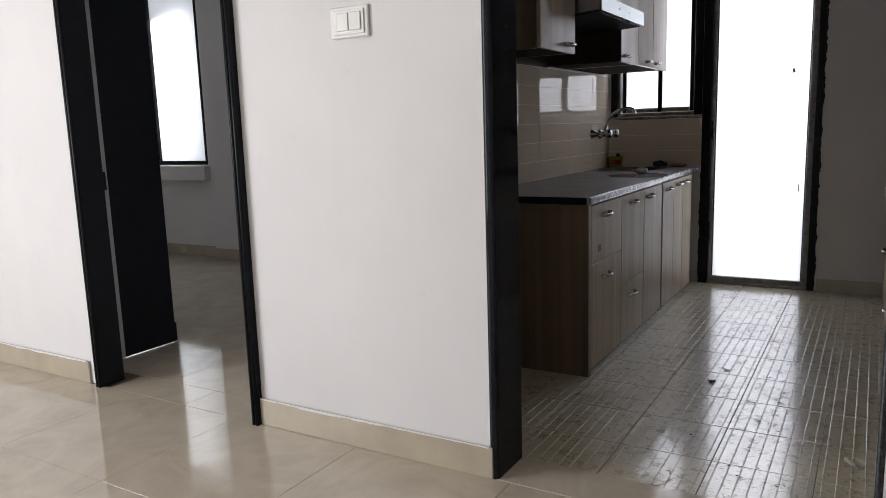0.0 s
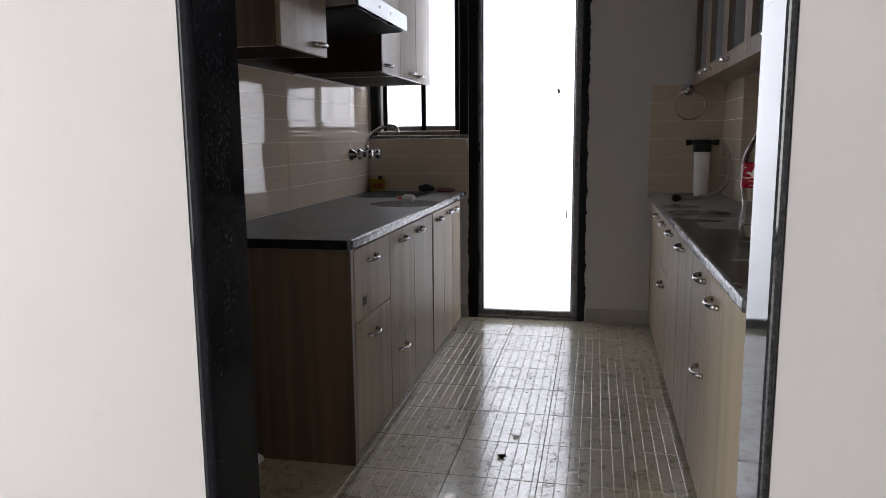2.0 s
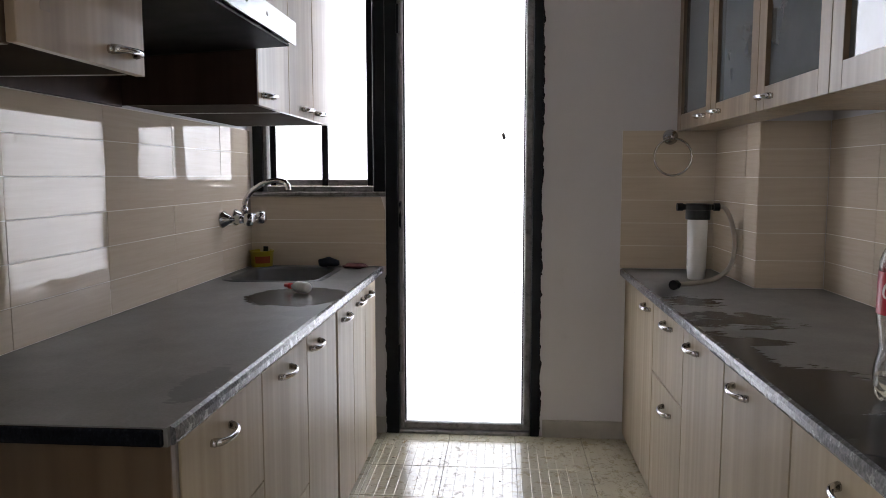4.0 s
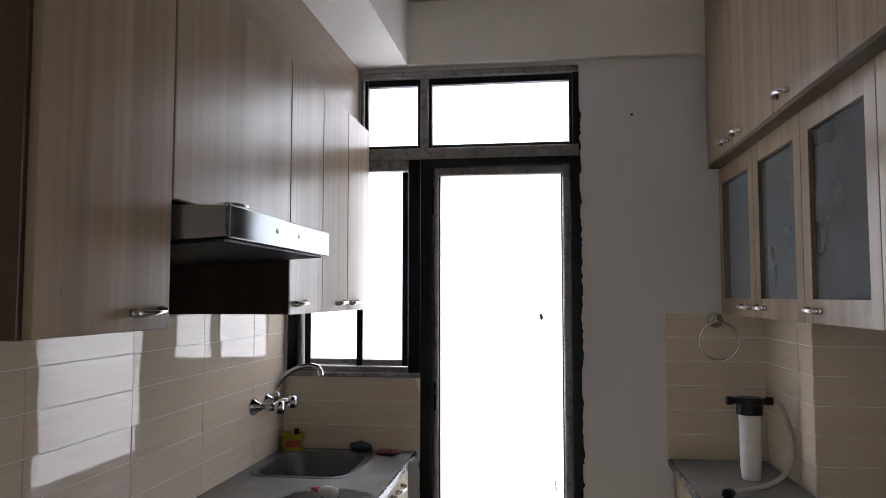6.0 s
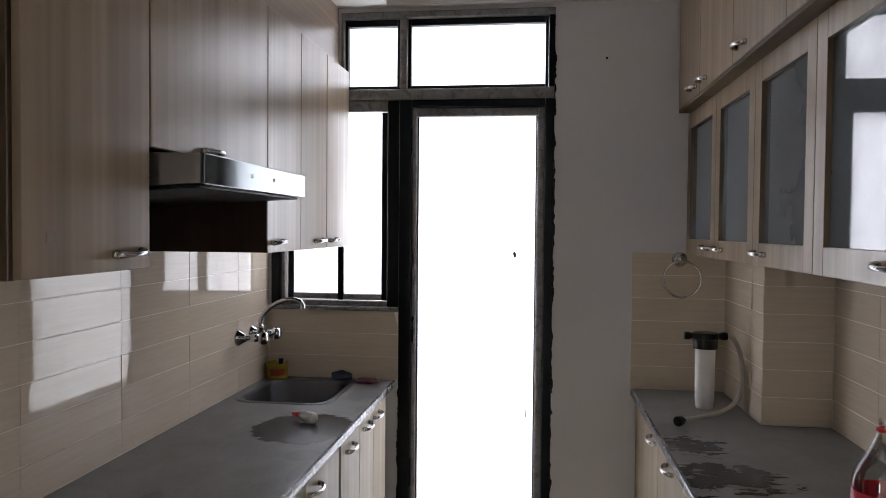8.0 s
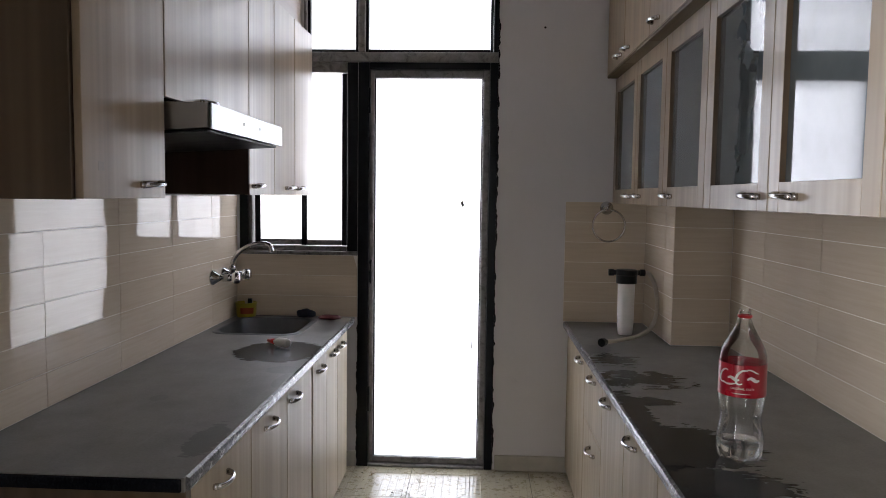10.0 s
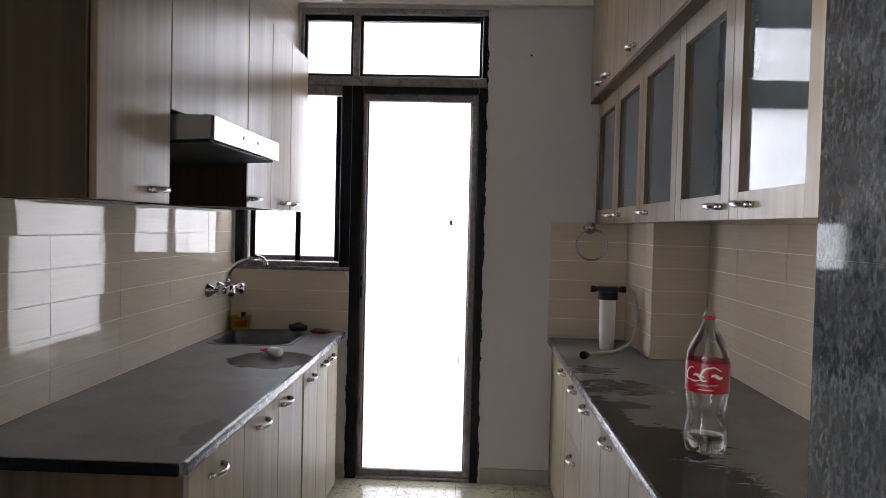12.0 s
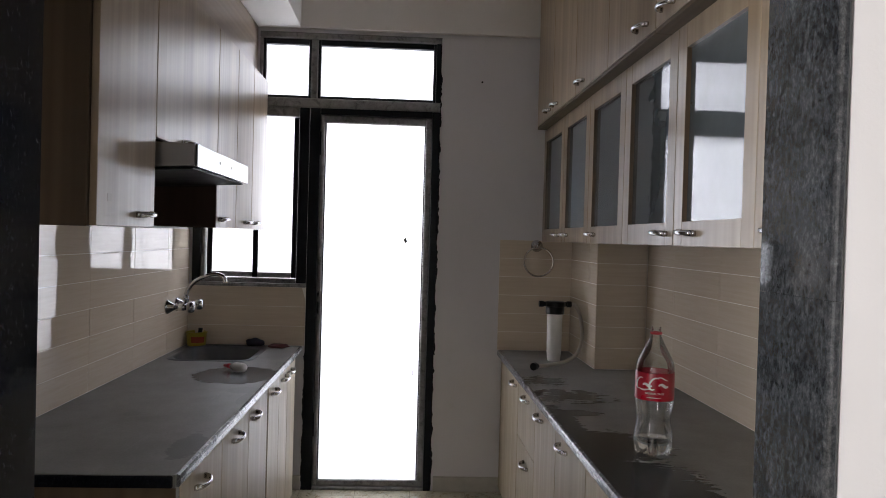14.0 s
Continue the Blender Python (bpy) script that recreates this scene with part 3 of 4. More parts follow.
def paint_drips(x0, x1, y, z):
    """White paint that runs unevenly over the top of a skirting."""
    bm = bmesh.new()
    x, prev, run = x0, None, 0.5
    while x < x1:
        run = min(1, max(0, run + rng.uniform(-0.4, 0.4)))
        row = [bm.verts.new((x, y, z + 0.003)), bm.verts.new((x, y, z - 0.001 - 0.006 * run * run)), bm.verts.new((x, y + 0.003, z - 0.001 - 0.006 * run * run)), bm.verts.new((x, y + 0.003, z + 0.003))]
        if prev:
            for a in range(4):
                bm.faces.new((prev[a], prev[(a + 1) % 4], row[(a + 1) % 4], row[a]))
        prev = row
        x += rng.uniform(0.006, 0.03)
    return structure("trim", bm, WALL, "uneven white paint along the skirting top")


paint_drips(BR + 0.01, OL + 0.010, FRONTW - 0.0135, 0.1045)
paint_drips(-4.04, BL - 0.075, FRONTW - 0.0135, 0.1045)
ragged("trim", 0.6367, 1, 0.0, 2.53, FAR - 0.0045, 0.001, 0.009)
ragged("trim", -0.0788, -1, 0.0, 0.76, FAR - 0.0045, 0.001, 0.007)


# ---- cabinets ----
def door_front(parent, x, out, y0, y1, z0, z1, hy=None, hz=None, material=None, name="door", thick=0.018):
    """A flat laminate front with a small gap all round, and its bow handle."""
    xa, xb = (x - thick, x) if out > 0 else (x, x + thick)
    d = part(name, block(xa, xb, y0 + 0.0022, y1 - 0.0022, z0, z1, 0.0012, 1), material or FRONT, parent)
    if hy is not None:
        handle(d, x, hy, hz, out)
    return d


def carcass(parent, x0, x1, y0, y1, z0, z1, material=None, t=0.017, open_side=1, top=True, gap=0.0, base=None):
    """Sides, top, bottom and back of a cabinet box, the open side towards +x or -x; gap: how far the sides stand back from the fronts."""
    m = material or CARCASS
    a, b = (x0, x1 - gap) if open_side > 0 else (x0 + gap, x1)
    part("side_panel", block(a, b, y0, y0 + t, z0, z1, 0.001, 1), m, parent)
    part("side_panel", block(a, b, y1 - t, y1, z0, z1, 0.001, 1), m, parent)
    part("bottom_panel", block(x0 + 0.001, x1 - 0.001, y0 + t + 0.0005, y1 - t - 0.0005, z0, z0 + t), base or m, parent)
    if top:
        part("top_panel", block(a + 0.001, b - 0.001, y0 + t + 0.0005, y1 - t - 0.0005, z1 - t, z1), m, parent)
    b0, b1 = (x0, x0 + 0.006) if open_side > 0 else (x1 - 0.006, x1)
    part("back_panel", block(b0, b1, y0 + t + 0.0005, y1 - t - 0.0005, z0 + t + 0.0005, z1 - t - 0.0005), m, parent)


# sink side, under the worktop: fronts face +x
LX = -0.105
TOPZ = 0.765


def base_left(y0, y1, label, fronts, name="base_cabinet", top=True):
    root = thing(name, ((KL + LX) / 2, (y0 + y1) / 2, 0), label, "cabinet", "base cabinets under the sink worktop")
    carcass(root, KL + 0.005, LX - 0.0195, y0, y1, 0.0, TOPZ if top else 0.60, top=top, gap=0.020)
    for a, b, z0, z1, hy, hz in fronts:
        door_front(root, LX, 1, a, b, z0, z1, hy, hz, FRONT_LOW, "drawer_front" if z1 - z0 < 0.5 else "door")
    return root


c = base_left(-2.200, -1.745, "ash laminate two-drawer base cabinet beside the worktop's open end", [(-2.185, -1.746, 0.500, 0.758, -2.000, 0.705), (-2.185, -1.746, 0.03, 0.496, -2.000, 0.426)])
part("end_panel", block(KL + 0.005, LX - 0.001, -2.219, -2.2005, 0.0, TOPZ, 0.0015, 1), CARCASS, c, "brown striped end panel")
part("corner_post", block(LX - 0.018, LX - 0.002, -2.2003, -2.187, 0.0, TOPZ, 0.001, 1), CARCASS, c)
part("sticker", block(LX, LX + 0.0006, -2.10, -2.055, 0.545, 0.575), plain("old_sticker", (0.13, 0.12, 0.10), 0.7), c)
base_left(-1.744, -1.345, "ash laminate base cabinet with a tall drawer over a low one", [(-1.744, -1.345, 0.320, 0.758, -1.566, 0.714), (-1.744, -1.345, 0.03, 0.316, -1.578, 0.250)])
base_left(-1.344, -0.968, "ash laminate single-door base cabinet", [(-1.344, -0.972, 0.03, 0.758, -1.265, 0.716)])
base_left(-0.950, -0.190, "ash laminate sink cabinet with three narrow doors", [(-0.946, -0.680, 0.03, 0.758, -0.84, 0.717), (-0.679, -0.440, 0.03, 0.758, -0.575, 0.726), (-0.439, -0.192, 0.03, 0.758, -0.395, 0.726)], "sink_cabinet", False)

# the long side: fronts face -x
RX = 1.020


def base_right(y0, y1, label, fronts):
    root = thing("base_cabinet", ((KR + RX) / 2, (y0 + y1) / 2, 0), label, "cabinet", "base cabinets under the long worktop")
    xr = 1.40 if y1 > -0.6 else KR - 0.002
    carcass(root, RX + 0.0195, xr, y0, y1, 0.0, TOPZ, open_side=-1, gap=0.020)
    for a, b, z0, z1, hy, hz in fronts:
        door_front(root, RX, -1, a, b, z0, z1, hy, hz, FRONT_LOW, "drawer_front" if z1 - z0 < 0.5 else "door")
    return root


base_right(-0.661, -0.035, "ash laminate base cabinet in the far corner", [(-0.661, -0.036, 0.03, 0.758, -0.565, 0.718)])
base_right(-1.112, -0.663, "ash laminate two-drawer base cabinet", [(-1.112, -0.663, 0.498, 0.758, -0.915, 0.716), (-1.112, -0.663, 0.03, 0.494, -0.925, 0.425)])
base_right(-1.522, -1.114, "ash laminate single-door base cabinet", [(-1.522, -1.114, 0.03, 0.758, -1.238, 0.714)])
base_right(-1.958, -1.524, "ash laminate single-door base cabinet", [(-1.958, -1.527, 0.03, 0.758, -1.660, 0.714)])
base_right(-2.330, -1.960, "ash laminate two-drawer base cabinet", [(-2.330, -1.960, 0.488, 0.758, -2.215, 0.704), (-2.330, -1.960, 0.03, 0.484, -2.235, 0.417)])
c = base_right(-2.880, -2.332, "ash laminate base cabinet beside the granite jamb", [(-2.880, -2.332, 0.03, 0.752, -2.458, 0.680)])
part("end_panel", block(RX - 0.001, KR - 0.004, -2.905, -2.8815, 0.0, TOPZ, 0.002, 1), FRONT_LOW, c, "ash laminate end panel")

# worktops
def worktop(name, label, material, outline, cut=None):
    """A granite slab; cut: x0, x1, y0, y1 of the sink's opening, which the slab is laid round."""
    root = thing(name, (outline[0][0], outline[0][1], TOPZ), label, "worktop")
    bm = bmesh.new()
    z0, z1 = TOPZ + 0.001, 0.80
    if cut:
        xs = [outline[0][0], cut[0], cut[1], max(p[0] for p in outline)]
        ys = [outline[0][1], cut[2], cut[3], max(p[1] for p in outline)]
        g = [[[bm.verts.new((x, y, z)) for y in ys] for x in xs] for z in (z0, z1)]
        for i in range(3):
            for j in range(3):
                if (i, j) != (1, 1):
                    for lay in g:
                        bm.faces.new((lay[i][j], lay[i + 1][j], lay[i + 1][j + 1], lay[i][j + 1]))
        ring = [(0, 0), (1, 0), (2, 0), (3, 0), (3, 1), (3, 2), (3, 3), (2, 3), (1, 3), (0, 3), (0, 2), (0, 1)]
        for loop in (ring, [(1, 1), (2, 1), (2, 2), (1, 2)]):
            for a, b in zip(loop, loop[1:] + loop[:1]):
                bm.faces.new((g[0][a[0]][a[1]], g[0][b[0]][b[1]], g[1][b[0]][b[1]], g[1][a[0]][a[1]]))
    else:
        lower = [bm.verts.new((x, y, z0)) for x, y in outline]
        upper = [bm.verts.new((x, y, z1)) for x, y in outline]
        n = len(outline)
        for i in range(n):
            bm.faces.new((lower[i], lower[(i + 1) % n], upper[(i + 1) % n], upper[i]))
        bm.faces.new(lower), bm.faces.new(upper)
    part("slab", bm, material, root)
    return root


def rounded(x0, x1, y0, y1, r, n=5):
    pts = []
    for cx, cy, a in ((x1 - r, y1 - r, 0), (x0 + r, y1 - r, 90), (x0 + r, y0 + r, 180), (x1 - r, y0 + r, 270)):
        pts += [(cx + r * math.cos(radians(a + 90 * i / n)), cy + r * math.sin(radians(a + 90 * i / n))) for i in range(n + 1)]
    return pts


SINK = (-0.655, -0.285, -0.555, -0.125)
wl = worktop("sink_worktop", "dusty dark granite worktop with a sink cut into it", COUNTER_L,
             [(KL + 0.001, -2.235), (-0.112, -2.235), (-0.106, -2.232), (-0.103, -2.226), (-0.103, FAR - 0.002), (KL + 0.001, FAR - 0.002)], SINK)
wr = worktop("long_worktop", "dusty dark granite worktop wiped clean in streaks", COUNTER_R,
             [(1.006, FAR - 0.002), (1.006, -2.93), (KR - 0.001, -2.93), (KR - 0.001, -0.596), (1.399, -0.596), (1.399, FAR - 0.002)])


def nosing(parent, x, out, y0, y1):
    bm = bmesh.new()
    pts = [(x, TOPZ + 0.001), (x + out * 0.008, TOPZ + 0.003), (x + out * 0.0105, TOPZ + 0.009), (x + out * 0.0105, 0.788), (x + out * 0.008, 0.797), (x, 0.80)]
    rows = [[bm.verts.new((a, y, z)) for a, z in pts] for y in (y0, y1)]
    for i in range(len(pts)):
        j = (i + 1) % len(pts)
        bm.faces.new((rows[0][i], rows[0][j], rows[1][j], rows[1][i]))
    bm.faces.new(rows[0]), bm.faces.new(rows[1])
    part("nosing", bm, EDGE_STONE, parent, "pale polished front edge")


nosing(wl, -0.1025, 1, -2.226, FAR - 0.002)
nosing(wr, 1.0055, -1, -2.93, FAR - 0.002)
part("end_nosing", block(KL + 0.001, -0.108, -2.246, -2.2355, TOPZ + 0.003, 0.799, 0.004), BLACK_STONE, wl, "black polished end edge")

# wall cabinets on the sink side
UX = -0.285


def wall_cab_left(y0, y1, z0, label, fronts):
    root = thing("wall_cabinet", ((KL + UX) / 2, (y0 + y1) / 2, z0), label, "cabinet", "wall cabinets above the sink worktop")
    m = CARCASS
    carcass(root, KL + 0.002, UX - 0.0195, y0, y1, z0, 2.222, m, gap=0.020, base=UNDERSHADE)
    for a, b, hy, hz in fronts:
        door_front(root, UX, 1, a, b, z0 - 0.004, 2.220, hy, hz)
    return root


A = wall_cab_left(-2.285, -1.892, 1.430, "tall ash laminate wall cabinet with a brown side", [(-2.302, -1.893, -1.985, 1.462)])
part("end_panel", block(KL + 0.002, UX - 0.0225, -2.3045, -2.2855, 1.424, 2.222, 0.0015, 1), CARCASS, A, "brown striped end panel")
part("old_mark", block(UX, UX + 0.0005, -2.238, -2.212, 1.488, 1.508), plain("glue_mark", (0.22, 0.172, 0.118), 0.40), A)
wall_cab_left(-1.890, -1.182, 1.700, "wide ash laminate wall cabinet above the extractor hood", [(-1.890, -1.183, -1.59, 1.714)])
C = wall_cab_left(-1.180, -0.854, 1.440, "ash laminate wall cabinet with one door", [(-1.180, -0.853, -1.10, 1.470)])
part("side_face", block(KL + 0.003, UX - 0.001, -1.1865, -1.1805, 1.437, 1.699), SHADEWOOD, C, "side panel under the hood with its shade in the dark brown")
# added sheet that paints the hood's shade on the open wall
part("back_board", block(KL - 0.0075, KL + 0.006, -1.8885, -1.188, 1.4325, 1.586), SHADEWOOD, C, "added dark sheet for the shade on the wall under the hood")
wall_cab_left(-0.852, -0.182, 1.440, "ash laminate wall cabinet with a pair of narrow doors", [(-0.852, -0.527, -0.640, 1.468), (-0.525, -0.184, -0.450, 1.468)])
fill = thing("cabinet_filler", (-0.37, -1.2, 2.222), "ash laminate filler panel between wall cabinets and ceiling", "filler panel")
part("panel", block(-0.389, -0.371, -2.304, -0.048, 2.2225, 2.5485, 0.001, 1), FILLER, fill)
part("return_panel", block(KL + 0.002, -0.390, -2.304, -2.286, 2.2225, 2.5485, 0.001, 1), CARCASS, fill)
part("top_board", block(KL + 0.002, -0.390, -2.285, -0.18, 2.2225, 2.236), FILLER, fill)

# extractor hood
hood = thing("extractor_hood", (-0.45, -1.52, 1.60), "slim steel extractor hood with a pale fascia", "extractor hood")
bm = bmesh.new()
prof = [(KL + 0.003, 1.6845), (-0.290, 1.6845), (-0.178, 1.6825), (-0.178, 1.617), (-0.240, 1.613), (KL + 0.003, 1.588)]
rows = [[bm.verts.new((x, y, z)) for x, z in prof] for y in (-1.872, -1.192)]
for i in range(len(prof)):
    j = (i + 1) % len(prof)
    bm.faces.new((rows[0][i], rows[0][j], rows[1][j], rows[1][i]))
bm.faces.new(rows[0]), bm.faces.new(rows[1])
part("body", bm, STEEL, hood)
bm = bmesh.new()
v = [bm.verts.new(p) for p in ((-0.182, -1.866, 1.6125), (-0.182, -1.196, 1.6125), (-0.714, -1.196, 1.5845), (-0.714, -1.874, 1.5845))]
w = [bm.verts.new((p.co.x, p.co.y, p.co.z - 0.006)) for p in v]
bm.faces.new(v), bm.faces.new(w)
for i in range(4):
    bm.faces.new((v[i], v[(i + 1) % 4], w[(i + 1) % 4], w[i]))
part("filter", bm, HOODDARK, hood, "dark grease filter")
part("fascia", block(-0.1775, -0.170, -1.864, -1.158, 1.614, 1.6835, 0.002), HOODGLASS, hood, "pale mirror-like steel fascia")
for y in (-1.60, -1.44):
    part("switch", block(-0.1698, -0.1685, y, y + 0.012, 1.646, 1.656, 0.0004), PLASTIC_W, hood)

# wall cabinets on the long side: glass doors below, plain doors above
GX, HX = 1.229, 1.179
GB = [-0.036, -0.555, -1.052, -1.552, -2.046, -2.535, -3.060]


def glass_door(parent, y1, y0, hy):
    """A framed door with a clear pane."""
    z0, z1, s = 1.415, 2.036, 0.062
    a, b = y0 + 0.0018, y1 - 0.0018
    d = part("door", block(GX, GX + 0.018, a, a + s, z0, z1, 0.0012, 1), FRONT, parent)
    part("stile", block(GX, GX + 0.018, b - s, b, z0, z1, 0.0012, 1), FRONT, d)
    part("rail", block(GX + 0.0003, GX + 0.0178, a + s, b - s, z0, z0 + 0.068, 0.0010, 1), FRONT, d)
    part("rail", block(GX + 0.0003, GX + 0.0178, a + s, b - s, z1 - 0.068, z1, 0.0010, 1), FRONT, d)
    part("edge_band", block(GX + 0.0004, GX + 0.0134, b - s - 0.0009, b - s - 0.0001, z0 + 0.0682, z1 - 0.0682), CARCASS, d, "brown edge band")
    part("edge_band", block(GX + 0.0008, GX + 0.0134, a + s + 0.0002, b - s - 0.0012, z1 - 0.0689, z1 - 0.0681), CARCASS, d, "brown edge band")
    p = part("pane", block(GX + 0.0135, GX + 0.0172, a + s - 0.006, b - s + 0.006, z0 + 0.062, z1 - 0.062), CABGLASS, d, "dusty clear glass pane")
    p.visible_shadow = False
    handle(d, GX, hy, 1.452, -1)
    return d


for i, (pair, hs) in enumerate((((0, 2), (-0.435, -0.632)), ((2, 3), (-1.135,)), ((3, 5), (-1.948, -2.158)), ((5, 6), (-2.640,)))):
    y1, y0 = GB[pair[0]], GB[pair[1]]
    root = thing("glass_cabinet", ((GX + KR) / 2, (y0 + y1) / 2, 1.415), "ash laminate wall cabinet with glazed door and bare shelves", "cabinet", "glazed wall cabinets above the long worktop")
    xr = KR - 0.002
    if i == 0:
        part("side_panel", block(GX + 0.0195, 1.398, y1 - 0.016, y1, 1.417, 2.036), FRONT, root)
    carcass(root, GX + 0.0195, 1.398 if i == 0 else xr, y0, y1 - (0.017 if i == 0 else 0), 1.417, 2.036, FRONT, open_side=-1)
    for z in (1.62, 1.83):
        part("shelf", block(GX + 0.03, (1.38 if i == 0 else 1.62), y0 + 0.02, y1 - 0.04, z, z + 0.014), FRONT, root)
    for k, hy in zip(range(pair[0], pair[1]), hs):
        glass_door(root, GB[k], GB[k + 1], hy)

TB = [-0.072, -0.490, -0.972, -1.988, -3.060]
for k, (label, hs) in enumerate((("plain ash laminate top cabinet by the beam", (-0.385,)), ("plain ash laminate top cabinet", (-0.560,)), ("plain ash laminate top cabinet with a pair of doors", (-1.080, -1.870)), ("plain ash laminate top cabinet with a pair of doors", (-2.090, -2.960)))):
    y1, y0 = TB[k], TB[k + 1]
    root = thing("top_cabinet", ((HX + KR) / 2, (y0 + y1) / 2, 2.0365), label, "cabinet", "top cabinets above the glazed ones")
    carcass(root, HX + 0.0195, 1.398 if y1 > -0.55 else KR - 0.002, y0, y1, 2.051, CEILING - 0.004, FRONT, open_side=-1, gap=0.015)
    part("bottom_rail", block(HX + 0.001, GX + 0.016, y0 + 0.001, y1, 2.0365, 2.0505, 0.0015, 1), BOARD, root, "bottom board with underside shade in its brown")
    cuts = [y0, y1] if len(hs) == 1 else [y0, (y0 + y1) / 2, y1]
    for a, b in zip(cuts, cuts[1:]):
        hy = next((h for h in hs if a < h < b), None)
        door_front(root, HX, -1, a, b, 2.052, CEILING - 0.006, hy, 2.087)

# ---- small things ----
# tap on the tiled wall
TAP_Z, TAP_Y = 1.038, -0.325
tap = thing("wall_tap", (KL, TAP_Y, TAP_Z), "chrome wall-mounted mixer tap with a swan neck", "tap")
for y in (TAP_Y - 0.078, TAP_Y + 0.078):
    bm = bmesh.new()
    tube(bm, [(KL + d, y, TAP_Z) for d in (0.001, 0.004, 0.012, 0.022, 0.036, 0.044)], [0.036, 0.037, 0.035, 0.028, 0.019, 0.015], 20)
    part("flange", bm, CHROME, tap, smooth=True)
    bm = bmesh.new()
    tube(bm, [(KL + 0.040, y, TAP_Z), (KL + 0.062, y, TAP_Z), (KL + 0.064, y, TAP_Z), (KL + 0.086, y, TAP_Z), (KL + 0.098, y, TAP_Z)], [0.014, 0.014, 0.018, 0.018, 0.015], 14)
    part("inlet", bm, CHROME, tap, smooth=True)
    bm = bmesh.new()
    d_r = [(0.096, 0.013), (0.102, 0.016), (0.106, 0.026), (0.114, 0.028), (0.126, 0.028), (0.136, 0.025), (0.142, 0.016), (0.144, 0.004)]
    tube(bm, [(KL + d, y, TAP_Z) for d, r_ in d_r], [r_ for d, r_ in d_r], 12)
    part("knob", bm, CHROME, tap, "fluted chrome knob", smooth=True)
bm = bmesh.new()
tube(bm, [(KL + 0.075, TAP_Y + d, TAP_Z) for d in (-0.082, -0.04, -0.022, 0.022, 0.04, 0.082)], [0.013, 0.013, 0.019, 0.019, 0.013, 0.013], 14)
part("body", bm, CHROME, tap, smooth=True)
bm = bmesh.new()
tube(bm, [(KL + 0.075, TAP_Y, TAP_Z + d) for d in (0.010, 0.030, 0.032, 0.046, 0.050)], [0.014, 0.014, 0.017, 0.017, 0.012], 14)
part("collar", bm, CHROME, tap, smooth=True)
bm = bmesh.new()
bend = [(0.075, 0.045), (0.076, 0.062), (0.082, 0.082), (0.098, 0.106), (0.122, 0.128), (0.152, 0.146), (0.184, 0.158), (0.214, 0.164), (0.238, 0.163), (0.256, 0.156), (0.266, 0.144), (0.270, 0.128), (0.270, 0.122)]
tube(bm, [(KL + a, TAP_Y, TAP_Z + b) for a, b in bend], [0.012, 0.012, 0.0115, 0.011] + [0.0105] * 7 + [0.013, 0.013], 14)
part("spout", bm, CHROME, tap, smooth=True)

# sink bowl with its rim
sink = thing("sink", (-0.47, -0.34, 0.62), "stainless steel sink bowl set in the worktop", "sink")
x0, x1, y0, y1 = SINK
bm = bmesh.new()
rings = []
for inset, z, r in ((-0.026, 0.8010, 0.085), (-0.024, 0.8035, 0.085), (-0.004, 0.8035, 0.080), (0.002, 0.8015, 0.078), (0.006, 0.792, 0.076), (0.016, 0.66, 0.072), (0.026, 0.635, 0.066), (0.05, 0.625, 0.06), (0.17, 0.622, 0.01)):
    rings.append([bm.verts.new((x, y, z)) for x, y in rounded(x0 + inset, x1 - inset, y0 + inset, y1 - inset, r)])
for a, b in zip(rings, rings[1:]):
    for k in range(len(a)):
        bm.faces.new((a[k], a[(k + 1) % len(a)], b[(k + 1) % len(a)], b[k]))
bm.faces.new(rings[-1])
part("bowl", bm, SINKSTEEL, sink, smooth=True)
bm = bmesh.new()
turned(bm, [(0.036, 0.6235), (0.034, 0.627), (0.018, 0.6255)], -0.47, -0.34, 20)
part("drain", bm, CHROME, sink, smooth=True)

# yellow dish-wash tub with a dark scourer in it
tub = thing("dish_soap_tub", (-0.655, -0.075, 0.80), "yellow plastic dish soap tub with a red label", "tub")
bm = bmesh.new()
turned(bm, [(0.046, 0.8006), (0.049, 0.805), (0.054, 0.868), (0.057, 0.870), (0.057, 0.876), (0.052, 0.876), (0.048, 0.815)], -0.655, -0.085, 24, cap=(True, True))
part("pot", bm, plain("yellow_plastic", (0.42, 0.34, 0.03), 0.35), tub, smooth=True)
bm = bmesh.new()
turned(bm, [(0.0530, 0.820), (0.0555, 0.852)], -0.655, -0.085, 24, cap=(False, False))
bmesh.ops.delete(bm, geom=[f for f in bm.faces if f.calc_center_median().y > -0.11 or f.calc_center_median().x < -0.67], context="FACES")
part("label", bm, plain("red_print", (0.30, 0.06, 0.02), 0.5), tub, "red printed label")
bm = bmesh.new()
tube(bm, [(-0.64, -0.085, 0.82), (-0.635, -0.085, 0.895)], [0.010, 0.012], 8)
part("brush_stub", bm, PLASTIC_B, tub)


def lump(name, at, size, material, label, category, seed):
    """A small soft thing with an uneven surface."""
    bm = bmesh.new()
    bmesh.ops.create_icosphere(bm, subdivisions=3, radius=1.0)
    for v in bm.verts:
        k = 1 + 0.28 * noise.noise(v.co * 1.7 + Vector((seed, 0, 0)))
        v.co = Vector((v.co.x * size[0] * k, v.co.y * size[1] * k, max(v.co.z, -0.8) * size[2] * k))
    low = min(v.co.z for v in bm.verts)
    for v in bm.verts:
        v.co += Vector((at[0], at[1], at[2] - low + 0.0005))
    return tagged(part(name, bm, material, None, smooth=True, at=at), label, category)


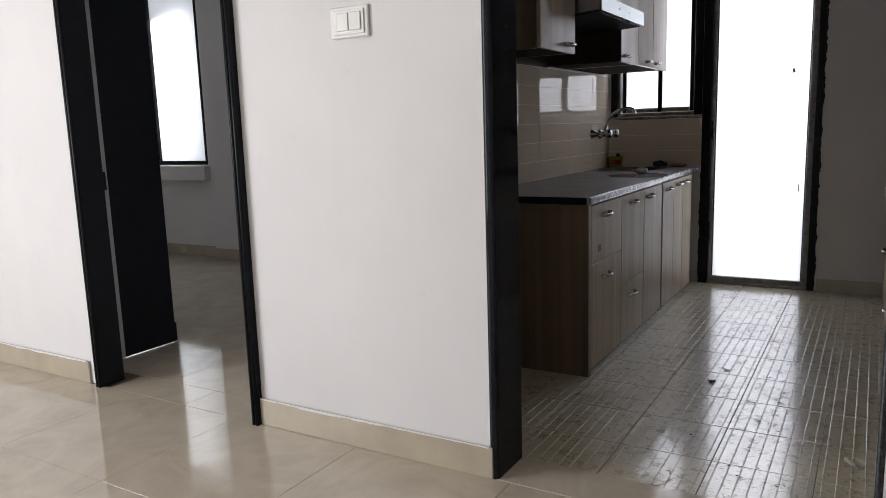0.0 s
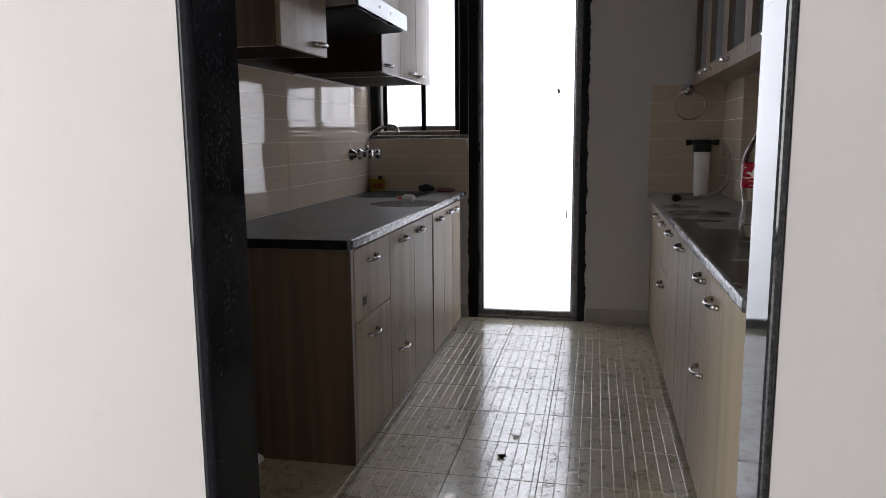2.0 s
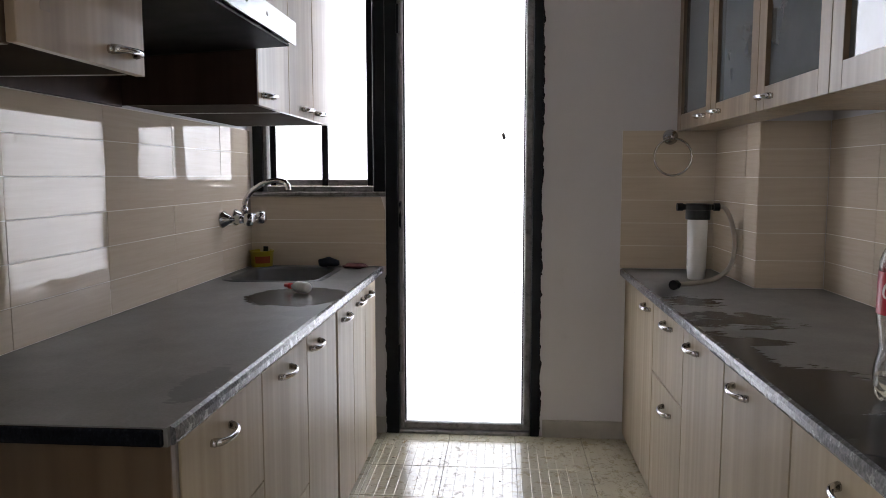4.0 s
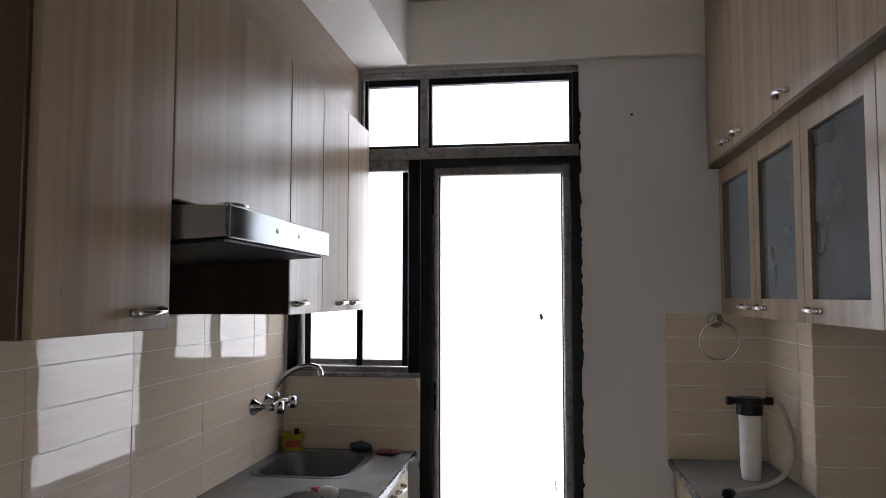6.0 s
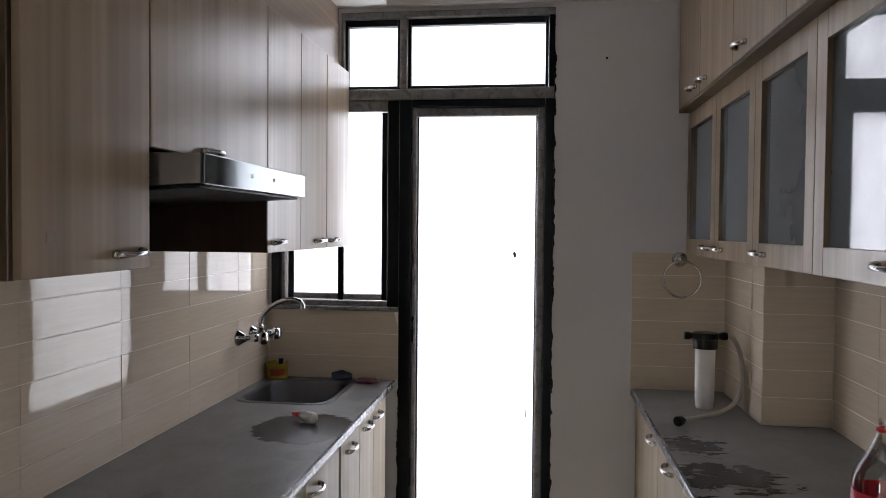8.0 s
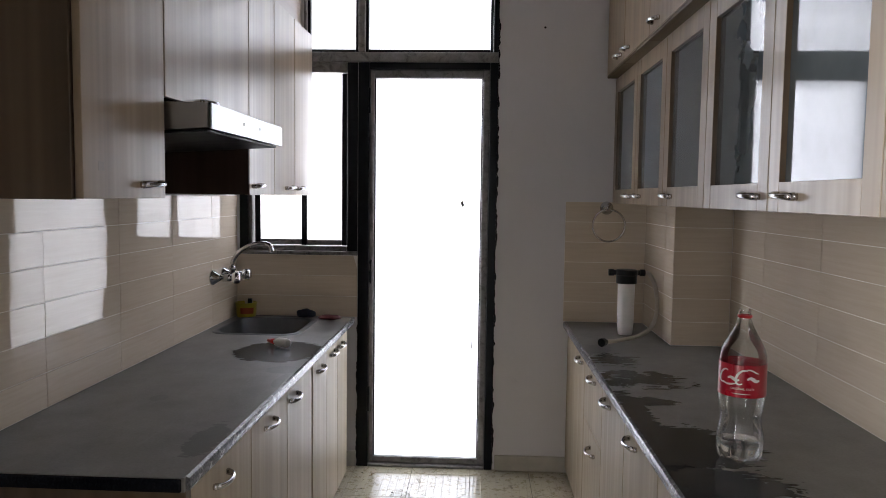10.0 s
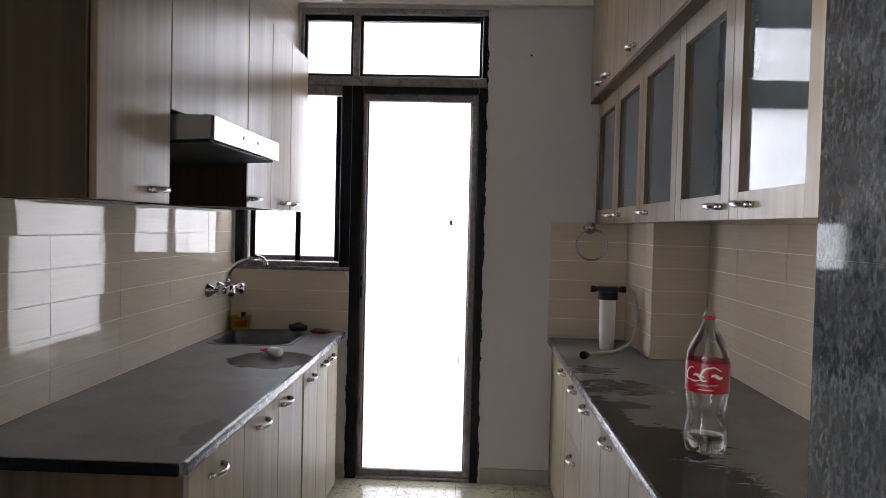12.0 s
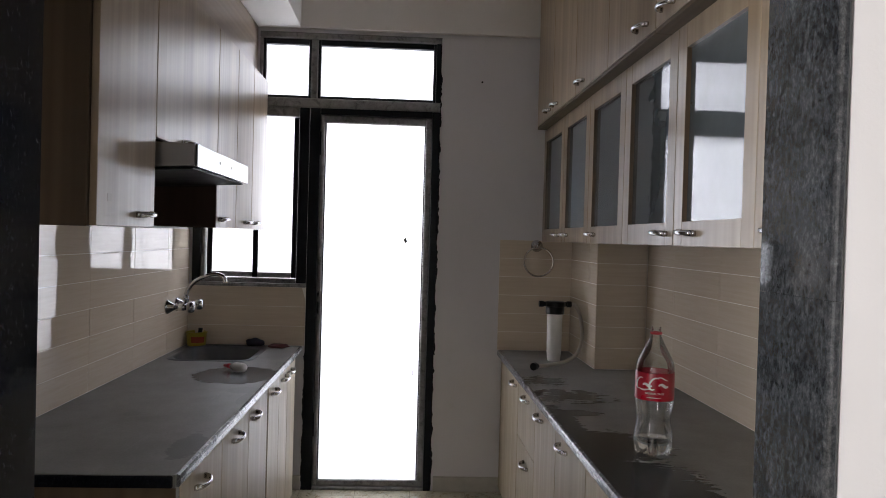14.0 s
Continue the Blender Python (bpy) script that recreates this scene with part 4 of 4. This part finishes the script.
lump("scouring_sponge", (-0.345, -0.068, 0.8), (0.052, 0.030, 0.022), plain("navy_sponge", (0.012, 0.018, 0.035), 0.8, bump=0.6), "dark navy scouring sponge behind the sink", "sponge", 1)
lump("paper_ball", (-0.455, -2.262, 0.0), (0.020, 0.018, 0.018), PLASTIC_W, "small crumpled white ball beside the cabinet end", "paper", 5)
lump("soap_bar", (-0.205, -0.135, 0.8), (0.055, 0.030, 0.014), plain("maroon_soap", (0.10, 0.022, 0.022), 0.5), "dark red soap bar on the worktop", "soap", 2)

# small plastic bottle lying on the worktop
pb = thing("squeeze_bottle", (-0.262, -0.84, 0.80), "small white squeeze bottle with a red cap lying down", "bottle")
d = Vector((0.86, -0.50, 0.0)).normalized()
o = Vector((-0.300, -0.812, 0.822))
bm = bmesh.new()
tube(bm, [o + d * a for a in (0.0, 0.004, 0.014, 0.030, 0.060, 0.076, 0.082, 0.084)], [0.008, 0.010, 0.0175, 0.0215, 0.0222, 0.0205, 0.016, 0.006], 20, 0.92)
part("body", bm, PLASTIC_W, pb, smooth=True)
bm = bmesh.new()
tube(bm, [o + d * a for a in (-0.040, -0.038, -0.018, -0.016, -0.001)], [0.004, 0.0065, 0.0075, 0.011, 0.011], 14)
part("cap", bm, plain("red_cap", (0.50, 0.03, 0.03), 0.35), pb, "red plastic cap", smooth=True)

# towel ring on the far wall
ring = thing("towel_ring", (1.20, FAR, 1.385), "round chrome towel ring on the tiled wall", "towel ring")
bm = bmesh.new()
tube(bm, [(1.20, FAR - 0.010, 1.39), (1.20, FAR - 0.018, 1.39), (1.20, FAR - 0.024, 1.39), (1.20, FAR - 0.045, 1.39), (1.20, FAR - 0.052, 1.39)], [0.034, 0.033, 0.018, 0.014, 0.009], 20)
part("rosette", bm, CHROME, ring, smooth=True)
bm = bmesh.new()
hoop = arc((1.208, FAR - 0.040, 1.302), (1, 0, 0), (0, 0, 1), 0.081, 0, 360, 40)
tube(bm, hoop, 0.0050, 8, cap=False)
part("hoop", bm, CHROME, ring, smooth=True)

# water filter and its hose
wf = thing("water_filter", (1.245, -0.36, 0.80), "white water filter housing with a black head", "water filter")
fx, fy = 1.247, -0.362
bm = bmesh.new()
turned(bm, [(0.030, 0.8006), (0.033, 0.804), (0.0375, 0.85), (0.0395, 1.045), (0.0395, 1.052)], fx, fy, 28)
part("housing", bm, PLASTIC_W, wf, smooth=True)
bm = bmesh.new()
turned(bm, [(0.047, 1.044), (0.048, 1.050), (0.048, 1.082), (0.052, 1.084), (0.052, 1.104), (0.046, 1.108), (0.020, 1.110)], fx, fy, 28)
part("head", bm, PLASTIC_B, wf, "ribbed black plastic head")
for s in (-1, 1):
    bm = bmesh.new()
    tube(bm, [(fx + s * 0.045, fy, 1.094), (fx + s * 0.060, fy, 1.094), (fx + s * 0.0605, fy, 1.094), (fx + s * 0.084, fy, 1.094)], [0.012, 0.012, 0.016, 0.016], 12)
    part("port", bm, PLASTIC_B, wf)
hs = thing("filter_hose", (1.2, -0.6, 0.80), "pale braided hose curling from the filter", "hose")
ctrl = [Vector(p) for p in ((1.330, -0.362, 1.094), (1.352, -0.365, 1.088), (1.375, -0.385, 1.03), (1.378, -0.42, 0.93), (1.345, -0.46, 0.855), (1.27, -0.52, 0.822), (1.18, -0.585, 0.815), (1.115, -0.635, 0.818), (1.098, -0.660, 0.822))]
path = []
for i in range(len(ctrl) - 1):
    p0, p1, p2, p3 = ctrl[max(i - 1, 0)], ctrl[i], ctrl[i + 1], ctrl[min(i + 2, len(ctrl) - 1)]
    for k in range(5):
        t = k / 5
        path.append(0.5 * ((2 * p1) + (p2 - p0) * t + (2 * p0 - 5 * p1 + 4 * p2 - p3) * t * t + (3 * p1 - p0 - 3 * p2 + p3) * t ** 3))
path.append(ctrl[-1])
bm = bmesh.new()
tube(bm, path, 0.0092, 10)
part("tube", bm, plain("pale_hose", (0.42, 0.38, 0.33), 0.5), hs, smooth=True)
bm = bmesh.new()
tube(bm, [(1.112, -0.640, 0.818), (1.100, -0.656, 0.820), (1.099, -0.657, 0.820), (1.086, -0.672, 0.820)], [0.011, 0.011, 0.0185, 0.0185], 12)
part("nut", bm, PLASTIC_B, hs, "black threaded nut")

# open cola bottle: five-lobed foot, waist, label, bare neck
bt = thing("plastic_bottle", (1.197, -2.0, 0.80), "open clear plastic cola bottle with a red label and some water", "bottle")
bx, by = 1.208, -1.995


def lobes(a, z):
    k = max(0.0, min(1.0, (0.835 - z) / 0.032))
    return 1 - 0.16 * k * (0.5 + 0.5 * math.cos(5 * a)) ** 2


outer = [(0.030, 0.8008), (0.044, 0.801), (0.0515, 0.810), (0.0550, 0.826), (0.0560, 0.848), (0.0545, 0.868), (0.0495, 0.890), (0.0480, 0.905), (0.0500, 0.925), (0.0545, 0.950), (0.0555, 0.962), (0.0552, 1.050), (0.0545, 1.064), (0.0505, 1.078), (0.0432, 1.093), (0.0350, 1.108), (0.0268, 1.123), (0.0200, 1.137), (0.0165, 1.147), (0.0148, 1.153), (0.0148, 1.160), (0.0165, 1.1615), (0.0140, 1.1635), (0.0140, 1.175)]
bm = bmesh.new()
turned(bm, outer, bx, by, 50, lobes, (True, False))
for v in bm.verts:
    k = max(0.0, min(1.0, (0.832 - v.co.z) / 0.030))
    v.co.z += 0.013 * k * (0.5 + 0.5 * math.cos(5 * math.atan2(v.co.y - by, v.co.x - bx))) ** 2
b = part("body", bm, clear_shell("clear_plastic"), bt, "clear ribbed plastic body", smooth=True)
b.visible_shadow = False
bm = bmesh.new()
turned(bm, [(0.040, 0.806), (0.0525, 0.827), (0.0534, 0.846)], bx, by, 40)
w_ = part("water", bm, clear_glass("water", 0.0, (0.96, 0.98, 0.98), 1.33), bt, "shallow layer of water", smooth=True)
w_.visible_shadow = False
bm = bmesh.new()
turned(bm, [(0.0562, 0.966), (0.0564, 0.968), (0.0560, 1.044), (0.0558, 1.046), (0.0553, 1.044), (0.0555, 0.968)], bx, by, 48, cap=(False, False))
lab = part("label", bm, plain("red_label", (0.33, 0.008, 0.022), 0.30, vary=0.08), bt, "glossy red label", smooth=True)
bm = bmesh.new()
turned(bm, [(0.0150, 1.1535), (0.0176, 1.1545), (0.0176, 1.1600), (0.0150, 1.1610)], bx, by, 28, cap=(False, False))
part("seal_ring", bm, plain("red_seal", (0.42, 0.015, 0.02), 0.4), bt, "torn red seal ring", smooth=True)
INK = plain("white_print", (0.75, 0.72, 0.70), 0.4)


def on_label(points, width):
    """A white stroke wrapped on the label: points of arc length from the label's middle, and height."""
    bm = bmesh.new()
    prev = None
    mid = math.atan2(-4.0 - by, 0.54 - bx)
    for i, (u, z) in enumerate(points):
        n0 = Vector(points[max(i - 1, 0)])
        n1 = Vector(points[min(i + 1, len(points) - 1)])
        d = (n1 - n0).normalized()
        nrm = Vector((-d.y, d.x))
        taper = 0.35 + 0.65 * math.sin(math.pi * (i + 0.5) / len(points))
        row = []
        for s in (-1, 1):
            q = Vector((u, z)) + nrm * s * width * taper * 0.5
            for r in (0.0566, 0.0570):
                a = mid + q.x / 0.0566
                row.append(bm.verts.new((bx + r * math.cos(a), by + r * math.sin(a), q.y)))
        if prev:
            for a, b2 in ((0, 1), (1, 3), (3, 2), (2, 0)):
                bm.faces.new((prev[a], prev[b2], row[b2], row[a]))
        prev = row
    return part("print", bm, INK, lab)


def stroke(f, n=18):
    return [f(i / (n - 1)) for i in range(n)]


cz = 1.014


def curl(u, z, w, h, a0, a1, slant=0.35):
    """A slanted open curl of the white emblem."""
    def at(t):
        a = radians(a0 + (a1 - a0) * t)
        q = h * math.sin(a)
        return (u + w * math.cos(a) + slant * q, z + q)
    return stroke(at, 22)


# flowing white emblem: two open curls joined by wavy bands
on_label(curl(-0.002, cz + 0.002, 0.0125, 0.0175, 60, 300), 0.0056)
on_label(curl(-0.047, cz + 0.001, 0.0120, 0.0165, 60, 300), 0.0052)
on_label(stroke(lambda t: (-0.036 + 0.028 * t, cz - 0.003 + 0.0030 * math.sin(6.0 * t))), 0.0080)
on_label(stroke(lambda t: (0.010 + 0.030 * t, cz - 0.003 + 0.0036 * math.sin(6.0 * t))), 0.0085)
on_label(stroke(lambda t: (0.002 + 0.036 * t, cz + 0.0165 + 0.0045 * math.sin(4.6 * t))), 0.0036)
on_label(stroke(lambda t: (-0.050 + 0.036 * t, cz - 0.0145 - 0.0030 * math.sin(3.6 * t))), 0.0046)

# wording under the emblem, wrapped on the label
def wrapped_text(words, size, z):
    cu = bpy.data.curves.new("wording", "FONT")
    cu.body, cu.size, cu.align_x, cu.align_y = words, size, "CENTER", "CENTER"
    tmp = bpy.data.objects.new("wording_source", cu)
    scene.collection.objects.link(tmp)
    bpy.context.view_layer.update()
    me = bpy.data.meshes.new_from_object(tmp.evaluated_get(bpy.context.evaluated_depsgraph_get()))
    bpy.data.objects.remove(tmp)
    bm = bmesh.new()
    bm.from_mesh(me)
    bmesh.ops.subdivide_edges(bm, edges=bm.edges[:], cuts=1)
    mid = math.atan2(-4.0 - by, 0.54 - bx)
    for v in bm.verts:
        a = mid + v.co.x / 0.0566
        zz = z + v.co.y
        v.co = Vector((bx + 0.0569 * math.cos(a), by + 0.0569 * math.sin(a), zz))
    return part("wording", bm, INK, lab)


wrapped_text("ORIGINAL TASTE", 0.0072, cz - 0.0265)
on_label(stroke(lambda t: (-0.024 + 0.042 * t, cz - 0.0385), 8), 0.0018)

# switch plate on the living room wall
sw = thing("switch_plate", (-0.54, FRONTW, 1.45), "white plastic double light switch on the wall", "light switch")
part("plate", block(-0.614, -0.464, FRONTW - 0.010, FRONTW - 0.0005, 1.402, 1.500, 0.004), PLASTIC_W, sw)
part("surround", block(-0.600, -0.478, FRONTW - 0.014, FRONTW - 0.0105, 1.413, 1.489, 0.002), PLASTIC_W, sw)
for x0 in (-0.584, -0.535):
    bm = block(x0, x0 + 0.046, FRONTW - 0.018, FRONTW - 0.0142, 1.424, 1.480, 0.0025)
    part("rocker", bm, PLASTIC_W, sw)

# bedroom window with its ledge
bw = thing("window_3", (-5.0, -0.5, 0.85), "dark framed bedroom window over a plastered ledge", "window", kind="structure")
part("ledge", block(-5.75, -4.190, -0.66, -0.531, 0.715, 0.845, 0.004), WALL, bw, "white plastered ledge")
for x0, x1, z0, z1 in ((-4.320, -4.282, 0.850, 2.455), (-5.748, -5.71, 0.850, 2.455), (-5.709, -4.321, 0.850, 0.885), (-5.709, -4.321, 2.42, 2.455), (-4.98, -4.94, 0.886, 2.419)):
    part("window_frame", block(x0, x1, -0.525, -0.46, z0, z1, 0.004), BLACK, bw)
for x0, x1 in ((-5.708, -4.981), (-4.939, -4.322)):
    part("pane", block(x0, x1, -0.495, -0.490, 0.886, 2.419), FROST, bw, "bright frosted pane")
area_lamp("bedroom_sky", (-5.1, 0.55, 1.75), (-5.0, -0.5, 1.5), 1.8, 1.8, 22, (0.97, 0.985, 1.0))

# litter on the kitchen floor
def litter(name, at, w, l, turn, curl, material, label, category):
    """A curled scrap."""
    bm = bmesh.new()
    n, m = 9, 4
    grid = []
    for i in range(n):
        a = (i / (n - 1) - 0.5) * curl
        for j in range(m):
            s = (j / (m - 1) - 0.5) * l
            r = w / max(curl, 0.01)
            p = Vector((r * math.sin(a), s, r * (1 - math.cos(a)) + 0.003 * math.sin(7 * s / l + i)))
            grid.append(bm.verts.new(p))
    for i in range(n - 1):
        for j in range(m - 1):
            bm.faces.new((grid[i * m + j], grid[i * m + j + 1], grid[(i + 1) * m + j + 1], grid[(i + 1) * m + j]))
    bmesh.ops.solidify(bm, geom=bm.faces[:], thickness=0.0012)
    bmesh.ops.rotate(bm, verts=bm.verts, cent=(0, 0, 0), matrix=Matrix.Rotation(turn, 3, "Z"))
    low = min(v.co.z for v in bm.verts)
    bmesh.ops.translate(bm, verts=bm.verts, vec=(at[0], at[1], 0.0008 - low))
    return tagged(part(name, bm, material, None, smooth=True, at=(at[0], at[1], 0)), label, category)


PAPER = plain("crumpled_paper", (0.62, 0.60, 0.55), 0.7, bump=0.3)
DEBRIS = plain("dry_debris", (0.055, 0.042, 0.03), 0.8, bump=0.4)
litter("paper_scrap", (0.930, -2.665), 0.065, 0.05, 0.7, 3.6, PAPER, "curled scrap of white paper on the floor", "paper")
litter("dry_leaf", (0.384, -2.054), 0.032, 0.030, 0.4, 1.6, DEBRIS, "small dry brown leaf on the kitchen floor", "leaf")
litter("wood_chip", (0.02, -0.16), 0.010, 0.035, -0.3, 1.0, plain("wood_chip", (0.25, 0.17, 0.08), 0.7), "small wooden chip near the balcony door", "debris")
rng = random.Random(11)
bm = bmesh.new()
for i in range(70):
    x, y = rng.uniform(-0.08, 1.0), rng.uniform(-3.0, -0.08)
    s = rng.uniform(0.0010, 0.0036)
    ret = bmesh.ops.create_icosphere(bm, subdivisions=1, radius=s)
    for v in ret["verts"]:
        v.co = Vector((v.co.x * rng.uniform(0.8, 2.2) + x, v.co.y * 1.3 + y, v.co.z * 0.5 + 0.001))
tagged(part("floor_grit", bm, DEBRIS), "dark grit scattered over the kitchen floor", "debris", "", "stuff")

# nail in the far wall, and a speck on the door pane
bm = bmesh.new()
tube(bm, [(0.869, FAR - 0.0005, 2.296), (0.869, FAR - 0.006, 2.296)], [0.006, 0.004], 8)
tagged(part("wall_plug", bm, PLASTIC_B), "small dark plug in the far wall", "wall plug")

SMEAR = plain("dark_smear", (0.05, 0.045, 0.04), 0.7)
for x, z, w, h in ((0.461, 1.400, 0.016, 0.036), (0.520, 0.660, 0.006, 0.06), (0.280, 1.90, 0.006, 0.012), (0.405, 1.165, 0.005, 0.018)):
    bm = bmesh.new()
    tube(bm, [(x, 0.0004, z - h / 2), (x + w * 0.3, 0.0004, z - h / 4), (x, 0.0004, z + h / 4), (x + w * 0.2, 0.0004, z + h / 2)], [w * 0.2, w * 0.5, w * 0.45, w * 0.15], 6, 0.15)
    part("smear", bm, SMEAR, door, "dark smear on the glass")

# ---- tiles, laid last ----
def tile_mesh(name, w, h, t, material, bevel=0.0018):
    bm = block(-w / 2, w / 2, 0, t, -h / 2, h / 2)
    front = [f for f in bm.faces if all(v.co.y < 1e-6 for v in f.verts)]
    bmesh.ops.inset_individual(bm, faces=front, thickness=bevel)
    for f in front:
        for v in f.verts:
            v.co.y -= bevel * 0.6
    bmesh.ops.recalc_face_normals(bm, faces=bm.faces)
    me = bpy.data.meshes.new(name)
    bm.to_mesh(me)
    bm.free()
    me.materials.append(material)
    return me


MESHES = {}
lean = random.Random(21)


def lay_wall(root, along, start, end, joints, z0, z1, face, turn):
    """Tiles .45 long in courses, from start to end along one axis of the wall; face: the wall's plane; turn: degrees about z."""
    cuts = sorted({start, end, *[j for j in joints if start + 0.004 < j < end - 0.004]})
    n = round((z1 - z0) / 0.1033)
    h = (z1 - z0) / n
    for r in range(n):
        for a, b in zip(cuts, cuts[1:]):
            w = round(b - a - 0.0026, 4)
            hh = round(h - 0.0026, 4)
            key = (w, hh)
            if key not in MESHES:
                MESHES[key] = tile_mesh("tile", w, hh, 0.0065, TILE, 0.0012)
            ob = new("tile", MESHES[key])
            mid, z = (a + b) / 2, z0 + (r + 0.5) * h
            p = (face, mid, z) if along == "y" else (mid, face, z)
            ob.parent = root
            ob.matrix_basis = pose(*p, lean.gauss(0, 0.10), 0, turn + lean.gauss(0, 0.16))


def backsplash(name, bm, label):
    return tagged(part(name, bm, GROUT), label, "backsplash", "", "structure")


JOINTS = [-0.395 - 0.4500 * k for k in range(8)]
r = backsplash("trim", block(KL - 0.0075, KL + 0.0009, -2.36, FAR - 0.001, 0.78, 1.4315), "cream tiled splashback behind the sink worktop")
lay_wall(r, "y", -2.36, FAR - 0.002, JOINTS, 0.8012, 1.4293, KL + 0.0020, 90)
r = backsplash("trim", block(KR - 0.0009, KR + 0.0075, NEAR, -0.597, 0.78, 1.42), "cream tiled splashback behind the long worktop")
lay_wall(r, "y", NEAR + 0.001, -0.6, [-0.955 - 0.4650 * k for k in range(6)], 0.8012, 1.4205, KR - 0.0020, -90)
r = backsplash("trim", block(1.402, 1.4075, -0.588, FAR - 0.003, 0.801, 1.4195), "cream tiles on the column's side")
lay_wall(r, "y", -0.594, FAR - 0.004, [-0.45], 0.8012, 1.4205, 1.4005, -90)
r = backsplash("trim", block(1.408, KR - 0.004, -0.5935, -0.5885, 0.801, 1.4195), "cream tiles on the column's face")
lay_wall(r, "x", 1.400, KR - 0.001, [], 0.8012, 1.4205, -0.5955, 0)
r = backsplash("trim", block(0.993, 1.400, FAR - 0.006, FAR - 0.0012, 0.801, 1.4195), "cream tiles beside the water filter")
lay_wall(r, "x", 0.993, 1.402, [], 0.8012, 1.4205, FAR - 0.0078, 0)
r = backsplash("trim", block(KL - 0.001, -0.080, FAR - 0.006, FAR - 0.0012, 0.801, 1.124), "cream tiles under the kitchen window")
lay_wall(r, "x", KL, -0.080, [], 0.8012, 1.1245, FAR - 0.0078, 0)


def ridges(bm, w, l, pitch=0.0381):
    """Rounded anti-slip ridges along a tile's length."""
    n = int(w / pitch + 0.1)
    for k in range(n):
        x = (k - (n - 1) / 2) * pitch
        rows = [[bm.verts.new((x + dx, y, z)) for dx, z in ((-0.0022, -0.0002), (-0.0012, 0.0008), (0.0, 0.0012), (0.0012, 0.0008), (0.0022, -0.0002))] for y in (-l / 2 + 0.003, l / 2 - 0.003)]
        for i in range(4):
            bm.faces.new((rows[0][i], rows[0][i + 1], rows[1][i + 1], rows[1][i])).smooth = True


def lay_floor(root, xs, ys, material, gap, name="tile", ridged=False):
    """Floor tiles between joint lines."""
    made = {}
    for xa, xb in zip(xs, xs[1:]):
        for ya, yb in zip(ys, ys[1:]):
            key = (round(xb - xa, 3), round(yb - ya, 3))
            if key not in made:
                bm = block(-key[0] / 2 + gap, key[0] / 2 - gap, -key[1] / 2 + gap, key[1] / 2 - gap, -0.006, 0.0)
                top = [e for e in bm.edges if e.verts[0].co.z > -1e-6 and e.verts[1].co.z > -1e-6]
                bmesh.ops.bevel(bm, geom=top, offset=0.0008, segments=1, affect="EDGES")
                if ridged:
                    ridges(bm, *key)
                me = bpy.data.meshes.new(name)
                bm.to_mesh(me)
                bm.free()
                me.materials.append(material)
                made[key] = me
            ob = new(name, made[key])
            ob.parent = root
            ob.location = ((xa + xb) / 2, (ya + yb) / 2, 0)


def floor_field(name, label):
    return thing(name, (0, 0, 0), label, "floor", kind="structure")


fk = floor_field("kitchen_floor", "dirty cream anti-slip floor tiles with raised lines")
lay_floor(fk, [-0.72, -0.695, -0.390, -0.085, 0.220, 0.525, 0.830, 1.135, 1.440, 1.648], [NEAR, -2.82, -2.52, -2.22, -1.92, -1.62, -1.32, -1.02, -0.72, -0.42, -0.12, FAR], KFLOOR, 0.0011, ridged=True)
fl = floor_field("living_floor", "polished cream vitrified floor tiles")
lay_floor(fl, [-4.05, -3.6, -3.0, -2.4, -1.8, -1.2, -0.6, 0.0, 0.6, 1.2, 1.8, 2.4, 3.05], [-8.4, -8.05, -7.45, -6.85, -6.25, -5.65, -5.05, -4.45, -3.85, FRONTW - 0.006], LFLOOR, 0.0006)
fb = floor_field("bedroom_floor", "polished cream vitrified floor tiles")
lay_floor(fb, [-5.85, -5.4, -4.8, -4.2, -3.6, -3.0, -2.4, -1.8, -1.2, KL - 0.15], [NEAR, -2.65, -2.05, -1.45, -0.85, -0.53], LFLOOR, 0.0006)
lay_floor(fb, [-1.99, -1.5, -1.11], [FRONTW - 0.0055, NEAR], LFLOOR, 0.0006)
structure("wall_bedroom_east", block(KL - 0.30, KL - 0.152, NEAR, -0.53, 0, CEILING), WALL, "white painted bedroom wall")
